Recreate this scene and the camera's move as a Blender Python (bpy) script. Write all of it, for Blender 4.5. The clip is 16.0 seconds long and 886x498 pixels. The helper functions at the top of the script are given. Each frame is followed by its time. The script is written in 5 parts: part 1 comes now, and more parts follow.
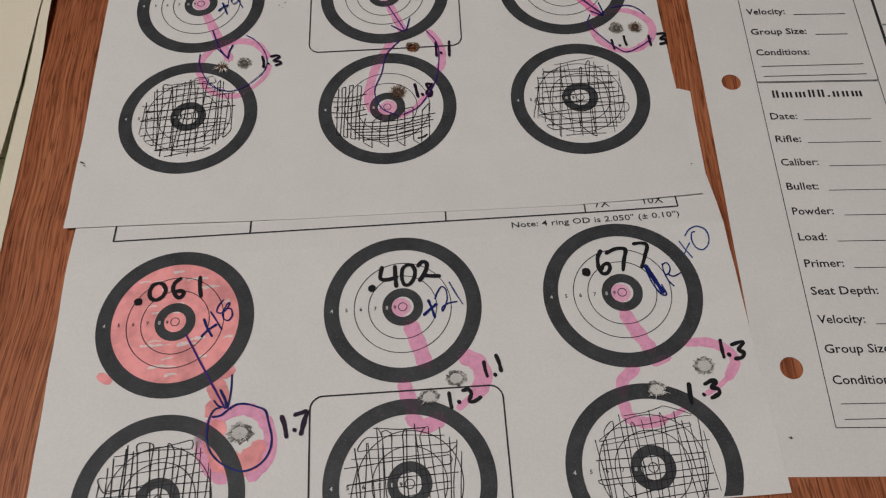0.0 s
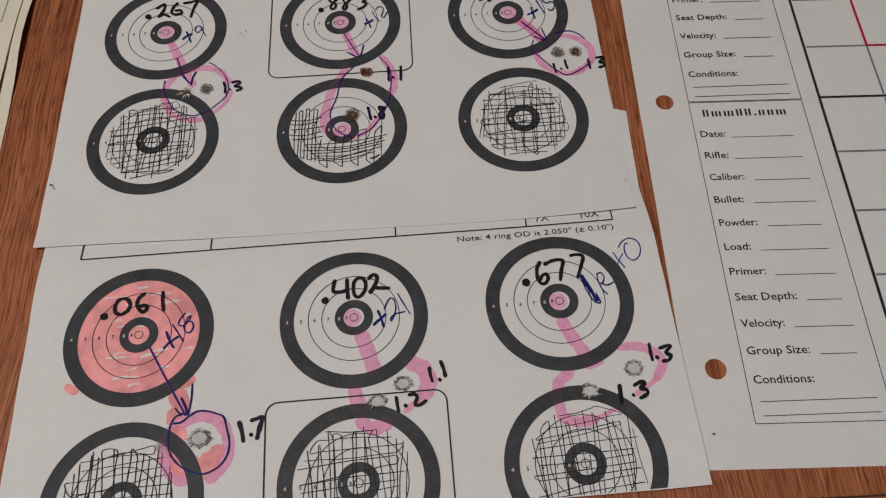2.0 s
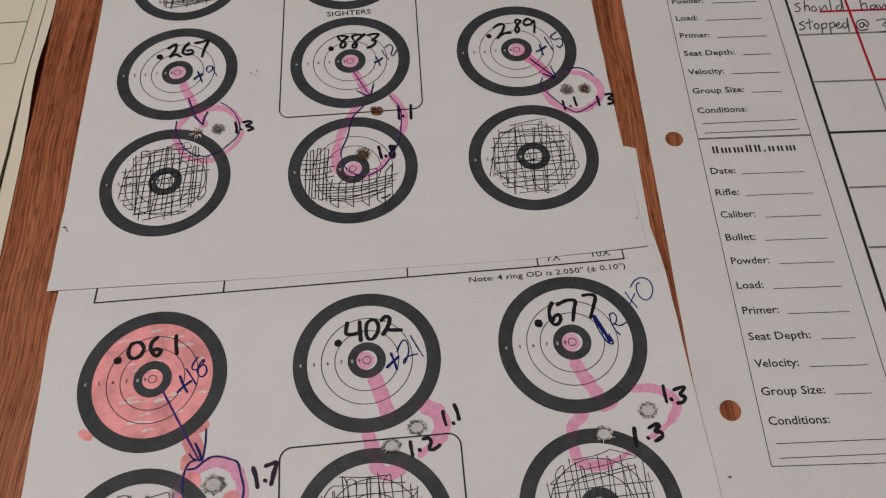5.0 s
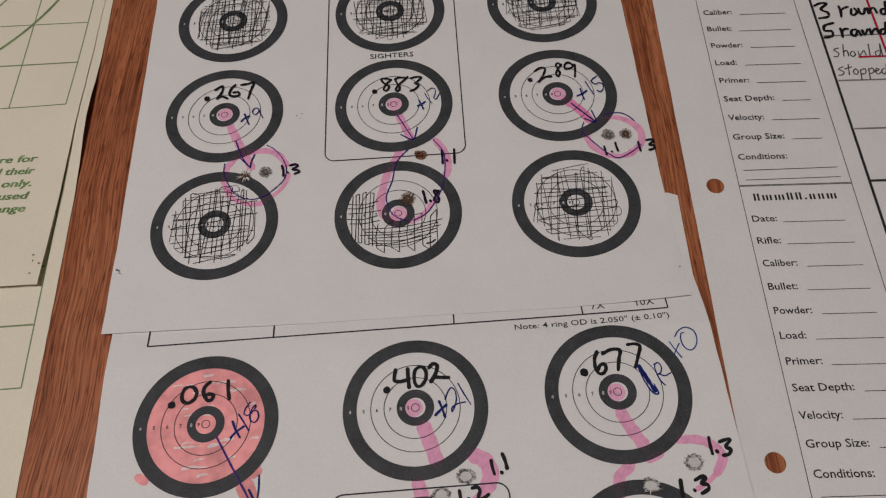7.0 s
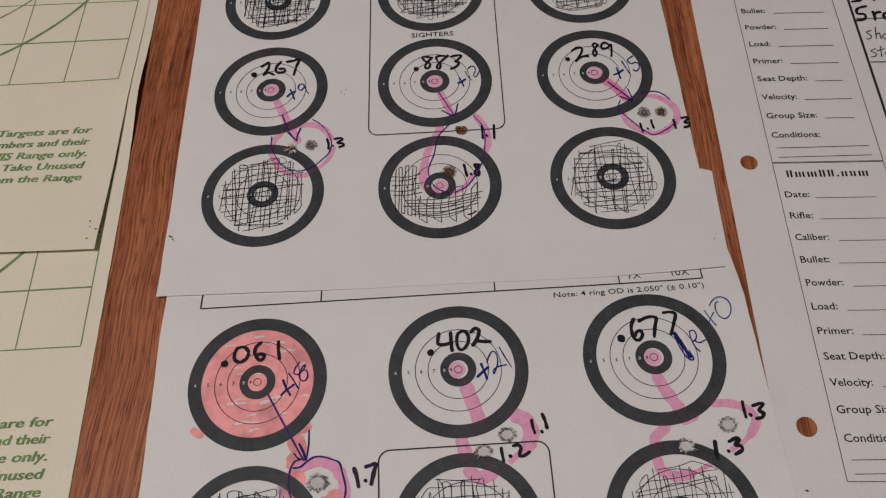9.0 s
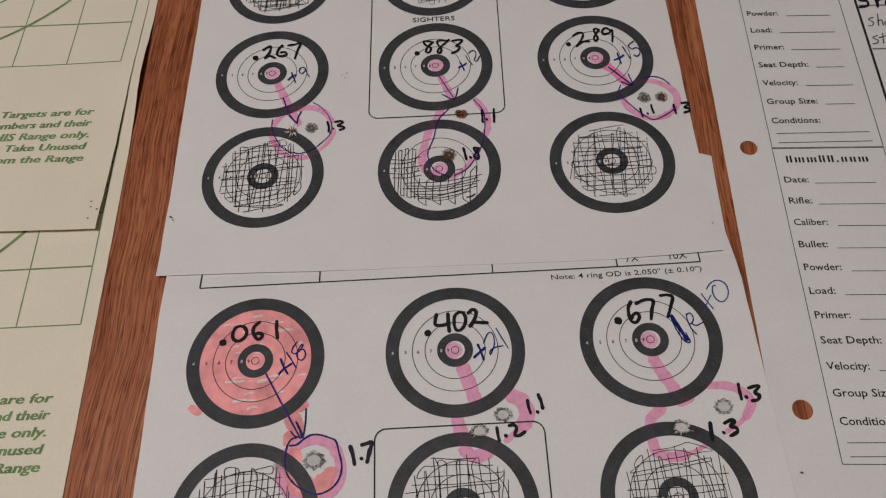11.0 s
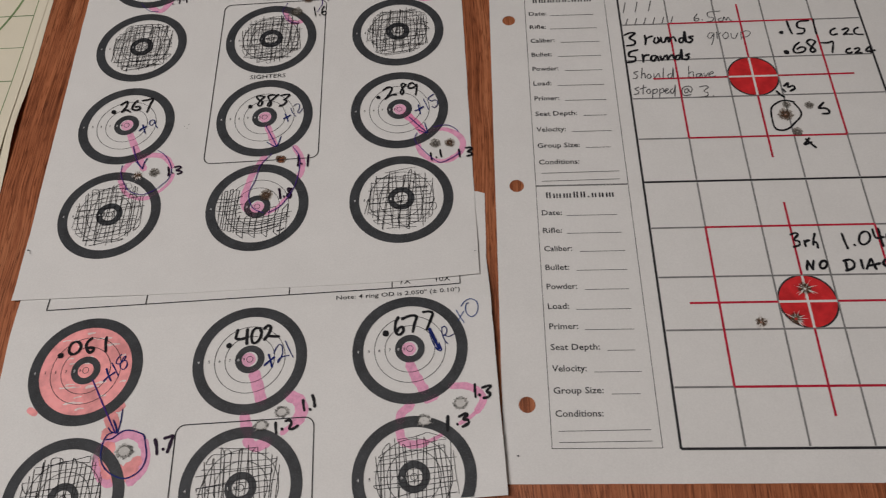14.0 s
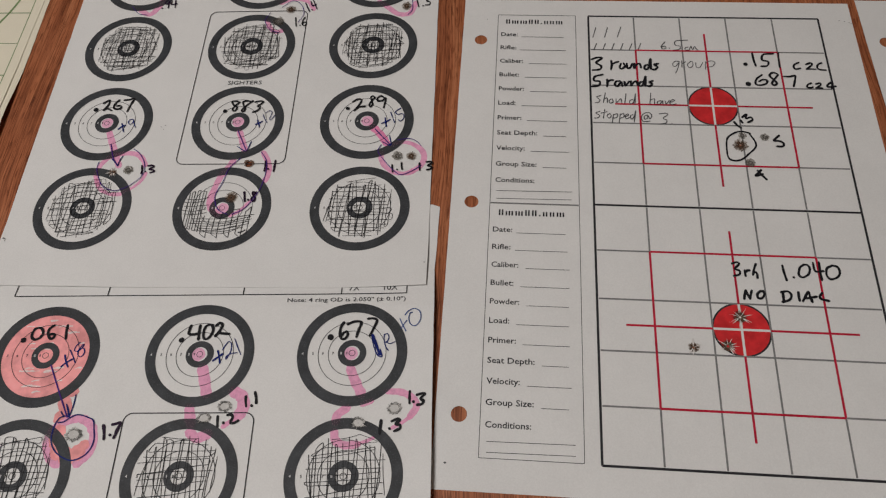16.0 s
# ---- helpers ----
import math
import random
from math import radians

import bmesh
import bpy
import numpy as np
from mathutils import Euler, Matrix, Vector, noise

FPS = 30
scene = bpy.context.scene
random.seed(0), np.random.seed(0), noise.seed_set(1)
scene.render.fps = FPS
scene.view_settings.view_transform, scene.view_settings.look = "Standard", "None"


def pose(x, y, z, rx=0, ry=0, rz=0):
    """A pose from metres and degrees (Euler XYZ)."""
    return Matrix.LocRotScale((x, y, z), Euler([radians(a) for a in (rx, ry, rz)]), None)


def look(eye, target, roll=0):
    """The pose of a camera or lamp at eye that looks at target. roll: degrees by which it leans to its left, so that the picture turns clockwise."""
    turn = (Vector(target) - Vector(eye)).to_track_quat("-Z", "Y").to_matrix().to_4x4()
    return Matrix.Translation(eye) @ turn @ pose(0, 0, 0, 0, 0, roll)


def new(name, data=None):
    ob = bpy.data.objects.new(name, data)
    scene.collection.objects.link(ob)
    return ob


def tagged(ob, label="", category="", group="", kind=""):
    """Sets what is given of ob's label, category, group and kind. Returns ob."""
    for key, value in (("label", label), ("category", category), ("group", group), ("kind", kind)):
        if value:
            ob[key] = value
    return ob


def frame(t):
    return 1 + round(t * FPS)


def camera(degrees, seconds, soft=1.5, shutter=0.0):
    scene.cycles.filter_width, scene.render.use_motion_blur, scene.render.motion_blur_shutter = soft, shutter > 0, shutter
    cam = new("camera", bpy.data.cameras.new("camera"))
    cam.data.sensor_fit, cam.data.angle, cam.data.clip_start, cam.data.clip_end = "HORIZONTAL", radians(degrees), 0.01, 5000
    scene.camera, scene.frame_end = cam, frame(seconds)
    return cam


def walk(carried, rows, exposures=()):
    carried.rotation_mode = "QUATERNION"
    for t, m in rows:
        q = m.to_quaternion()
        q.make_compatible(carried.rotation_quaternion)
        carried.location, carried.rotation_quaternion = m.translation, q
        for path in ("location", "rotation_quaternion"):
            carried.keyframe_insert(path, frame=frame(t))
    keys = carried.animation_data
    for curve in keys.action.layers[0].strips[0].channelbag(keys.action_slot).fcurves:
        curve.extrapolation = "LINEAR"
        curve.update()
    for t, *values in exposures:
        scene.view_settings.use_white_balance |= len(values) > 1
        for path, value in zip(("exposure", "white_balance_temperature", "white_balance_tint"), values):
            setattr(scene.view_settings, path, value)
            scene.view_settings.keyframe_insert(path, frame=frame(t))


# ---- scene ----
from mathutils import geometry

LAMP_X, LAMP_Y, LAMP_WATTS = -0.60, -0.22, 16.2
WOOD = ((0.225, 0.069, 0.029), (0.355, 0.116, 0.050), (0.46, 0.180, 0.083))

cam = camera(60.52, 16.0, 1.2, 0.1)
# seconds, place, heading, pitch and lean of the hand-held camera
ROWS = [
    (0, -0.16124, -0.04927, 0.22587, 2.521, -64.055, -3.042),
    (0.2, -0.16906, -0.05304, 0.22898, 0.766, -63.986, -1.441),
    (0.5, -0.16496, -0.06065, 0.22806, 2.055, -63.998, -2.693),
    (0.8, -0.15861, -0.05886, 0.23376, 0.890, -63.929, -1.716),
    (1, -0.15285, -0.05867, 0.23520, 0.756, -63.690, -1.650),
    (1.5, -0.14765, -0.05640, 0.23939, 1.038, -63.632, -2.171),
    (2, -0.14750, -0.05612, 0.24038, 0.391, -63.195, -1.899),
    (2.5, -0.14198, -0.05581, 0.24497, 0.726, -63.049, -2.609),
    (3, -0.14173, -0.05552, 0.24518, 0.688, -62.603, -2.774),
    (3.5, -0.14097, -0.05548, 0.24421, 0.745, -62.320, -2.960),
    (4.26, -0.14539, -0.05164, 0.24471, 0.881, -62.238, -2.921),
    (5.04, -0.14994, -0.04769, 0.24522, 1.020, -62.154, -2.881),
    (5.8, -0.15436, -0.04385, 0.24572, 1.156, -62.072, -2.842),
    (6, -0.15855, -0.03890, 0.24804, 1.906, -62.509, -3.406),
    (6.5, -0.15953, -0.03377, 0.25398, 2.590, -62.192, -3.888),
    (7, -0.16218, -0.03592, 0.25692, 2.682, -61.792, -3.891),
    (7.5, -0.16349, -0.04414, 0.25384, 2.873, -61.714, -3.925),
    (8, -0.16653, -0.04338, 0.25938, 3.797, -61.928, -4.723),
    (8.5, -0.16805, -0.04225, 0.25675, 3.860, -62.178, -4.685),
    (9, -0.17311, -0.04905, 0.26172, 4.770, -62.101, -5.001),
    (9.5, -0.16618, -0.05211, 0.26279, 4.675, -62.076, -4.785),
    (10, -0.16938, -0.05393, 0.26100, 5.370, -62.236, -5.296),
    (10.2, -0.17036, -0.05458, 0.26022, 5.613, -62.277, -5.424),
    (10.96, -0.17036, -0.05449, 0.25975, 5.711, -62.296, -5.381),
    (11.74, -0.17037, -0.05440, 0.25926, 5.811, -62.314, -5.338),
    (12.5, -0.17037, -0.05431, 0.25879, 5.909, -62.333, -5.295),
    (13, -0.15998, -0.05352, 0.26091, 4.349, -62.238, -4.238),
    (13.5, -0.12914, -0.06205, 0.27558, 4.774, -61.791, -5.571),
    (13.7, -0.11762, -0.06844, 0.29450, 4.452, -62.116, -5.380),
    (14, -0.07934, -0.07422, 0.30966, 5.620, -61.519, -6.016),
    (14.2, -0.05584, -0.08196, 0.31837, 3.598, -61.192, -3.982),
    (14.3, -0.04225, -0.08332, 0.31981, 3.353, -61.081, -3.467),
    (14.5, -0.02730, -0.08609, 0.31981, 3.309, -61.510, -2.276),
    (14.7, -0.02448, -0.08260, 0.32764, 3.627, -61.326, -2.440),
    (15, -0.04124, -0.07901, 0.32099, 4.516, -61.044, -2.925),
    (15.2, -0.03970, -0.07544, 0.32292, 5.795, -61.170, -3.997),
    (15.5, -0.04164, -0.07603, 0.31883, 7.740, -60.921, -5.303),
    (16, -0.04493, -0.07527, 0.32118, 9.067, -61.174, -5.892),
]


def aim(yaw, pitch):
    a, b = radians(yaw), radians(pitch)
    return Vector((-math.sin(a) * math.cos(b), math.cos(a) * math.cos(b), math.sin(b)))


walk(cam, [(t, look((x, y, z), Vector((x, y, z)) + aim(yaw, pitch), roll)) for t, x, y, z, yaw, pitch, roll in ROWS],
     [(0.0, -0.05, 6500, 10), (3.5, -0.05, 6500, 11), (7.0, -0.12, 6550, 13), (13.2, -0.12, 6550, 13), (14.5, 0.04, 6480, 9), (16.0, 0.04, 6480, 9)])

# ---- world and light ----
world = bpy.data.worlds.new("room_air")
world.use_nodes = True
world.node_tree.nodes["Background"].inputs[0].default_value = (1.0, 0.92, 0.84, 1)
world.node_tree.nodes["Background"].inputs[1].default_value = 0.05
scene.world = world
lamp_data = bpy.data.lights.new("ceiling_lamp_light", "AREA")
lamp_data.shape, lamp_data.size, lamp_data.energy, lamp_data.color = "DISK", 0.55, LAMP_WATTS, (1.0, 0.948, 0.918)
lamp = new("ceiling_lamp_light", lamp_data)
lamp.matrix_world = look((LAMP_X, LAMP_Y, 1.60), (LAMP_X, LAMP_Y, 0.0))


# ---- materials ----
def material(name, rough=0.6, spec=0.4):
    m = bpy.data.materials.new(name)
    m.use_nodes = True
    b = m.node_tree.nodes["Principled BSDF"]
    b.inputs["Roughness"].default_value = rough
    b.inputs["Specular IOR Level"].default_value = spec
    return m, m.node_tree, b


def node(tree, kind, **values):
    n = tree.nodes.new(kind)
    for key, value in values.items():
        n.inputs[key.replace("_", " ")].default_value = value
    return n


def ramp(tree, source, stops):
    r = tree.nodes.new("ShaderNodeValToRGB")
    while len(r.color_ramp.elements) < len(stops):
        r.color_ramp.elements.new(0.5)
    for e, (place, colour) in zip(r.color_ramp.elements, stops):
        e.position, e.color = place, (*colour, 1)
    tree.links.new(source, r.inputs[0])
    return r


def coords(tree, scale=(1, 1, 1), turn=0.0):
    tc = tree.nodes.new("ShaderNodeTexCoord")
    mp = node(tree, "ShaderNodeMapping", Scale=scale, Rotation=(0, 0, turn))
    tree.links.new(tc.outputs["Object"], mp.inputs["Vector"])
    return mp.outputs["Vector"]


def noise_of(tree, vector, scale, detail=3.0, rough=0.55, distort=0.0):
    n = node(tree, "ShaderNodeTexNoise", Scale=scale, Detail=detail, Roughness=rough, Distortion=distort)
    tree.links.new(vector, n.inputs["Vector"])
    return n.outputs["Fac"]


def bump(tree, shader, height, strength, distance):
    b = node(tree, "ShaderNodeBump", Strength=strength, Distance=distance)
    tree.links.new(height, b.inputs["Height"])
    tree.links.new(b.outputs["Normal"], shader.inputs["Normal"])


def mixed(tree, fac, a, b, kind="MIX"):
    m = tree.nodes.new("ShaderNodeMix")
    m.data_type, m.blend_type = "RGBA", kind
    for socket, value in ((m.inputs[0], fac), (m.inputs[6], a), (m.inputs[7], b)):
        if isinstance(value, (int, float)):
            socket.default_value = value
        elif isinstance(value, tuple):
            socket.default_value = (*value, 1)
        else:
            tree.links.new(value, socket)
    return m.outputs[2]


def paper_material(name, colour, blotch):
    m, t, b = material(name, 0.62, 0.25)
    v = coords(t)
    soft = noise_of(t, v, 34, 5, 0.62)
    fibre = noise_of(t, v, 1500, 4, 0.7)
    base = ramp(t, soft, [(0.3, tuple(c * blotch for c in colour)), (0.7, colour)])
    fine = ramp(t, fibre, [(0.25, (0.90, 0.90, 0.90)), (0.75, (1.02, 1.02, 1.02))])
    t.links.new(mixed(t, 1.0, base.outputs[0], fine.outputs[0], "MULTIPLY"), b.inputs["Base Color"])
    wavy = noise_of(t, v, 45, 2)
    add = t.nodes.new("ShaderNodeMath")
    add.operation = "MULTIPLY_ADD"
    add.inputs[1].default_value = 0.06
    t.links.new(fibre, add.inputs[0])
    t.links.new(wavy, add.inputs[2])
    bump(t, b, add.outputs[0], 0.35, 0.0012)
    return m


def ink_material(name, colour, rough=0.5, fleck=0.0, fleck_colour=(0.5, 0.5, 0.5), scale=2600, spec=0.12):
    m, t, b = material(name, rough, spec)
    v = coords(t)
    grain = noise_of(t, v, scale, 2, 0.6)
    tone = ramp(t, noise_of(t, v, 160, 3), [(0.3, tuple(c * 0.8 for c in colour)), (0.7, tuple(c * 1.25 for c in colour))])
    out = tone.outputs[0]
    if fleck:
        mask = ramp(t, grain, [(0.70 - fleck, (0, 0, 0)), (0.78 - fleck * 0.5, (1, 1, 1))])
        out = mixed(t, mask.outputs[0], out, fleck_colour)
    t.links.new(out, b.inputs["Base Color"])
    return m


def see_through(name, tint, body, cover, wear=0.0, scale=220, edges=(0.35, 0.6)):
    """Dye or dust lying on paper: part of it tints what is below, part of it covers."""
    m, t, b = material(name, 0.7, 0.2)
    b.inputs["Base Color"].default_value = (*body, 1)
    clear = t.nodes.new("ShaderNodeBsdfTransparent")
    clear.inputs[0].default_value = (*tint, 1)
    v = coords(t)
    grain = noise_of(t, v, scale, 4, 0.65)
    fac = ramp(t, grain, [(edges[0], (cover * (1 - wear),) * 3), (edges[1], (cover,) * 3)])
    mix = t.nodes.new("ShaderNodeMixShader")
    t.links.new(fac.outputs[0], mix.inputs[0])
    t.links.new(clear.outputs[0], mix.inputs[1])
    t.links.new(b.outputs[0], mix.inputs[2])
    t.links.new(mix.outputs[0], t.nodes["Material Output"].inputs[0])
    return m


def wood_material(name, along_x=False, tone=1.0):
    m, t, b = material(name, 0.5, 0.28)
    turn = radians(90) if along_x else 0.0
    base_v = coords(t, (1, 1, 1), turn)
    drift = node(t, "ShaderNodeTexNoise", Scale=9.0, Detail=2.0)
    t.links.new(base_v, drift.inputs["Vector"])
    warp = t.nodes.new("ShaderNodeVectorMath")
    warp.operation = "MULTIPLY_ADD"
    warp.inputs[1].default_value = (0.012, 0.0, 0.0)
    t.links.new(drift.outputs["Color"], warp.inputs[0])
    t.links.new(base_v, warp.inputs[2])

    def stretched(scale):
        mp = node(t, "ShaderNodeMapping", Scale=scale)
        t.links.new(warp.outputs[0], mp.inputs["Vector"])
        return mp.outputs["Vector"]
    bands = noise_of(t, stretched((1, 0.05, 1)), 130, 4, 0.6)
    fibre = noise_of(t, stretched((1, 0.012, 1)), 1300, 4, 0.65)
    pores = noise_of(t, stretched((1, 0.058, 1)), 1750, 2, 0.5)
    patches = noise_of(t, stretched((1, 0.12, 1)), 260, 3, 0.6)
    dark, mid, light = [tuple(c * tone for c in k) for k in WOOD]
    ground = ramp(t, bands, [(0.26, dark), (0.5, mid), (0.76, light)])
    threads = ramp(t, fibre, [(0.37, (0.50, 0.42, 0.36)), (0.49, (0.98, 0.97, 0.96)), (0.61, (1.30, 1.36, 1.38))])
    streaked = mixed(t, 0.9, ground.outputs[0], threads.outputs[0], "MULTIPLY")
    pits = ramp(t, pores, [(0.37, (0.42, 0.33, 0.29)), (0.48, (1, 1, 1))])
    where = ramp(t, patches, [(0.40, (0.45,) * 3), (0.60, (1.0,) * 3)])
    t.links.new(mixed(t, where.outputs[0], streaked, mixed(t, 1.0, streaked, pits.outputs[0], "MULTIPLY")), b.inputs["Base Color"])
    gloss = ramp(t, noise_of(t, base_v, 60, 3), [(0.3, (0.42,) * 3), (0.7, (0.58,) * 3)])
    t.links.new(gloss.outputs[0], b.inputs["Roughness"])
    bump(t, b, pores, 0.3, 0.0004)
    return m


def plain_material(name, colour, rough, metal=0.0, scale=300.0):
    m, t, b = material(name, rough, 0.5)
    v = coords(t)
    tone = ramp(t, noise_of(t, v, scale, 4), [(0.3, tuple(c * 0.82 for c in colour)), (0.7, tuple(min(1, c * 1.1) for c in colour))])
    t.links.new(tone.outputs[0], b.inputs["Base Color"])
    b.inputs["Metallic"].default_value = metal
    return m


PAPER = paper_material("white_copy_paper", (0.80, 0.795, 0.785), 0.945)
CREAM = paper_material("cream_target_paper", (0.83, 0.775, 0.625), 0.96)
TONER = ink_material("black_toner", (0.045, 0.048, 0.053), 0.55, 0.13, (0.085, 0.09, 0.10), 1900, 0.18)
TONER_LINE = ink_material("black_toner_line", (0.030, 0.030, 0.034), 0.5)
TONER_WHITE = ink_material("unprinted_numeral", (0.55, 0.55, 0.56), 0.6)
GREY_LINE = ink_material("grey_toner", (0.20, 0.20, 0.20), 0.6)
RED = ink_material("red_print", (0.46, 0.018, 0.045), 0.55)
RED_DISC = ink_material("red_disc_print", (0.60, 0.030, 0.035), 0.55, 0.03, (0.62, 0.10, 0.10))
GREEN = ink_material("green_print", (0.175, 0.255, 0.115), 0.6, 0.10, (0.32, 0.40, 0.24))
GREEN_TEXT = ink_material("green_text_print", (0.165, 0.27, 0.11), 0.6)
MARKER = ink_material("black_marker", (0.014, 0.014, 0.017), 0.45)
MARKER_VIOLET = ink_material("black_marker_over_pink", (0.022, 0.010, 0.028), 0.45)
BLUE = ink_material("blue_ballpoint", (0.010, 0.019, 0.135), 0.4)
BLUE_LIGHT = ink_material("light_blue_ballpoint", (0.030, 0.070, 0.235), 0.4)
VIOLET = ink_material("ballpoint_over_highlighter", (0.060, 0.020, 0.20), 0.4)
PENCIL = ink_material("thin_pencil", (0.07, 0.07, 0.075), 0.5, 0.10, (0.35, 0.35, 0.35))
SCRIBBLE = ink_material("thin_black_pen", (0.022, 0.022, 0.026), 0.4)
PINK = see_through("pink_highlighter", (0.99, 0.80, 0.92), (0.98, 0.52, 0.72), 0.80, 0.35, 260, (0.30, 0.55))
PINK_STRONG = see_through("dense_pink_highlighter", (0.99, 0.7, 0.86), (0.98, 0.36, 0.60), 0.85, 0.3, 260, (0.30, 0.5))
DYE_FILM = see_through("dye_film_on_toner", (0.99, 0.95, 0.97), (0.90, 0.25, 0.55), 0.032, 0.4, 260, (0.30, 0.55))
SALMON = ink_material("red_over_pink_highlighter", (0.87, 0.36, 0.365), 0.65, 0.0)
PALE_GAP = ink_material("thin_dye_gap", (0.80, 0.66, 0.65), 0.65)
SOOT = see_through("gunshot_soot", (0.93, 0.92, 0.90), (0.10, 0.088, 0.072), 0.78, 0.85, 1100, (0.40, 0.60))
SOOT_DARK = see_through("grey_soot", (0.93, 0.93, 0.92), (0.06, 0.06, 0.058), 0.74, 0.85, 700, (0.38, 0.60))
SMEAR = see_through("grey_smear", (0.98, 0.98, 0.98), (0.36, 0.36, 0.36), 0.4, 0.95, 420, (0.42, 0.68))
SOOT_BROWN = see_through("brown_scorch", (0.93, 0.90, 0.86), (0.088, 0.056, 0.040), 0.8, 0.85, 1100, (0.40, 0.60))
TORN = paper_material("torn_paper_fibre", (0.82, 0.79, 0.77), 0.9)
TORN_BROWN = paper_material("scorched_paper_fibre", (0.20, 0.125, 0.085), 0.6)
TORN_PALE = paper_material("pale_torn_fibre", (0.70, 0.69, 0.67), 0.7)
TORN_GREY = paper_material("sooty_paper_fibre", (0.30, 0.29, 0.28), 0.6)
OAK = wood_material("stained_oak")
OAK_END = wood_material("stained_oak_end_board", True, 0.92)
STAIN = see_through("dark_wood_stain", (0.7, 0.6, 0.55), (0.012, 0.008, 0.006), 0.9, 0.7, 500)
BLACK_GRIP = plain_material("black_nylon_grip", (0.018, 0.017, 0.018), 0.45)
DARK_STEEL = plain_material("grey_steel_cap", (0.075, 0.073, 0.07), 0.5, 0.3)
BAND_GREY = plain_material("grey_band", (0.24, 0.235, 0.23), 0.55, 0.1)
BRIGHT = plain_material("bright_pin_metal", (0.75, 0.74, 0.72), 0.3, 0.5)
WALL = plain_material("painted_wall", (0.62, 0.58, 0.52), 0.8, 0, 6)
CEILING = plain_material("ceiling_paint", (0.78, 0.77, 0.74), 0.9, 0, 6)
CARPET = plain_material("brown_carpet", (0.22, 0.17, 0.13), 0.95, 0, 80)

glow, glow_tree, glow_shader = material("lamp_diffuser_glow", 0.5)
glow_shader.inputs["Emission Color"].default_value = (1.0, 0.93, 0.85, 1)
glow_shader.inputs["Emission Strength"].default_value = 2.0


# ---- mesh helpers ----
def mesh_of(name, bm, mat, smooth=False):
    data = bpy.data.meshes.new(name)
    bm.to_mesh(data)
    bm.free()
    data.materials.append(mat)
    if smooth:
        data.polygons.foreach_set("use_smooth", [True] * len(data.polygons))
    return data


def part(name, bm, mat, parent, label="", smooth=False):
    ob = new(name, mesh_of(name, bm, mat, smooth))
    ob.parent = parent
    return tagged(ob, label)


def box(bm, x0, x1, y0, y1, z0, z1, bevel=0.0):
    made = bmesh.ops.create_cube(bm, size=1.0, matrix=Matrix.Translation(((x0 + x1) / 2, (y0 + y1) / 2, (z0 + z1) / 2)) @ Matrix.Diagonal((x1 - x0, y1 - y0, z1 - z0, 1)))
    if bevel:
        edges = list({e for v in made["verts"] for e in v.link_edges})
        bmesh.ops.bevel(bm, geom=edges, offset=bevel, segments=2, affect="EDGES")
    return bm


# ---- room shell ----
def slab(name, label, mat, *size):
    ob = new(name, mesh_of(name, box(bmesh.new(), *size), mat))
    return tagged(ob, label, name.split("_")[0], kind="structure")


slab("floor", "plain brown carpet floor under the table", CARPET, -2.2, 2.2, -2.0, 2.4, -0.80, -0.75)
slab("ceiling", "plain white painted ceiling above the table", CEILING, -2.2, 2.2, -2.0, 2.4, 1.70, 1.76)
slab("wall_north", "plain painted room wall", WALL, -2.2, 2.2, 2.4, 2.5, -0.80, 1.76)
slab("wall_south", "plain painted room wall", WALL, -2.2, 2.2, -2.1, -2.0, -0.80, 1.76)
slab("wall_east", "plain painted room wall", WALL, 2.2, 2.3, -2.1, 2.5, -0.80, 1.76)
slab("wall_west", "plain painted room wall", WALL, -2.3, -2.2, -2.1, 2.5, -0.80, 1.76)

fixture = tagged(new("ceiling_lamp"), "round white flush ceiling lamp, switched on", "lamp")
fixture.matrix_world = pose(LAMP_X, LAMP_Y, 1.70)
bm = bmesh.new()
bmesh.ops.create_cone(bm, cap_ends=True, segments=48, radius1=0.30, radius2=0.32, depth=0.05, matrix=pose(0, 0, -0.025))
part("housing", bm, CEILING, fixture)
bm = bmesh.new()
bmesh.ops.create_cone(bm, cap_ends=True, segments=48, radius1=0.22, radius2=0.28, depth=0.02, matrix=pose(0, 0, -0.06))
part("diffuser", bm, glow, fixture, "glowing white diffuser")

# ---- table ----
table = tagged(new("wooden_table"), "brown stained oak table with a cross-grained end board", "table")
table.matrix_world = pose(0, -0.0216, 0, 0, 0, 1.2)
tabletop = part("tabletop", box(bmesh.new(), -0.85, 0.75, 0.0002, 0.95, -0.026, 0.0, 0.0003), OAK, table)
part("end_board", box(bmesh.new(), -0.85, 0.75, -0.10, -0.0002, -0.026, -0.0001, 0.0004), OAK_END, table, "end board with grain across the top")
part("end_board", box(bmesh.new(), -0.85, 0.75, 0.9508, 1.05, -0.026, -0.0001, 0.0007), OAK_END, table, "end board with grain across the top")
part("joint_filler", box(bmesh.new(), -0.848, 0.748, -0.0004, 0.0004, -0.024, -0.0004), plain_material("dark_joint", (0.05, 0.022, 0.012), 0.8), table, "dark glue line in the joint")
for x in (-0.80, 0.70):
    for y in (-0.05, 1.0):
        part("leg", box(bmesh.new(), x - 0.035, x + 0.035, y - 0.035, y + 0.035, -0.75, -0.026, 0.004), OAK, table)
for y in (-0.05, 1.0):
    part("apron", box(bmesh.new(), -0.765, 0.665, y - 0.01, y + 0.01, -0.11, -0.026, 0.002), OAK_END, table)


# ---- sheets of paper and what is on them ----
MM = 0.001


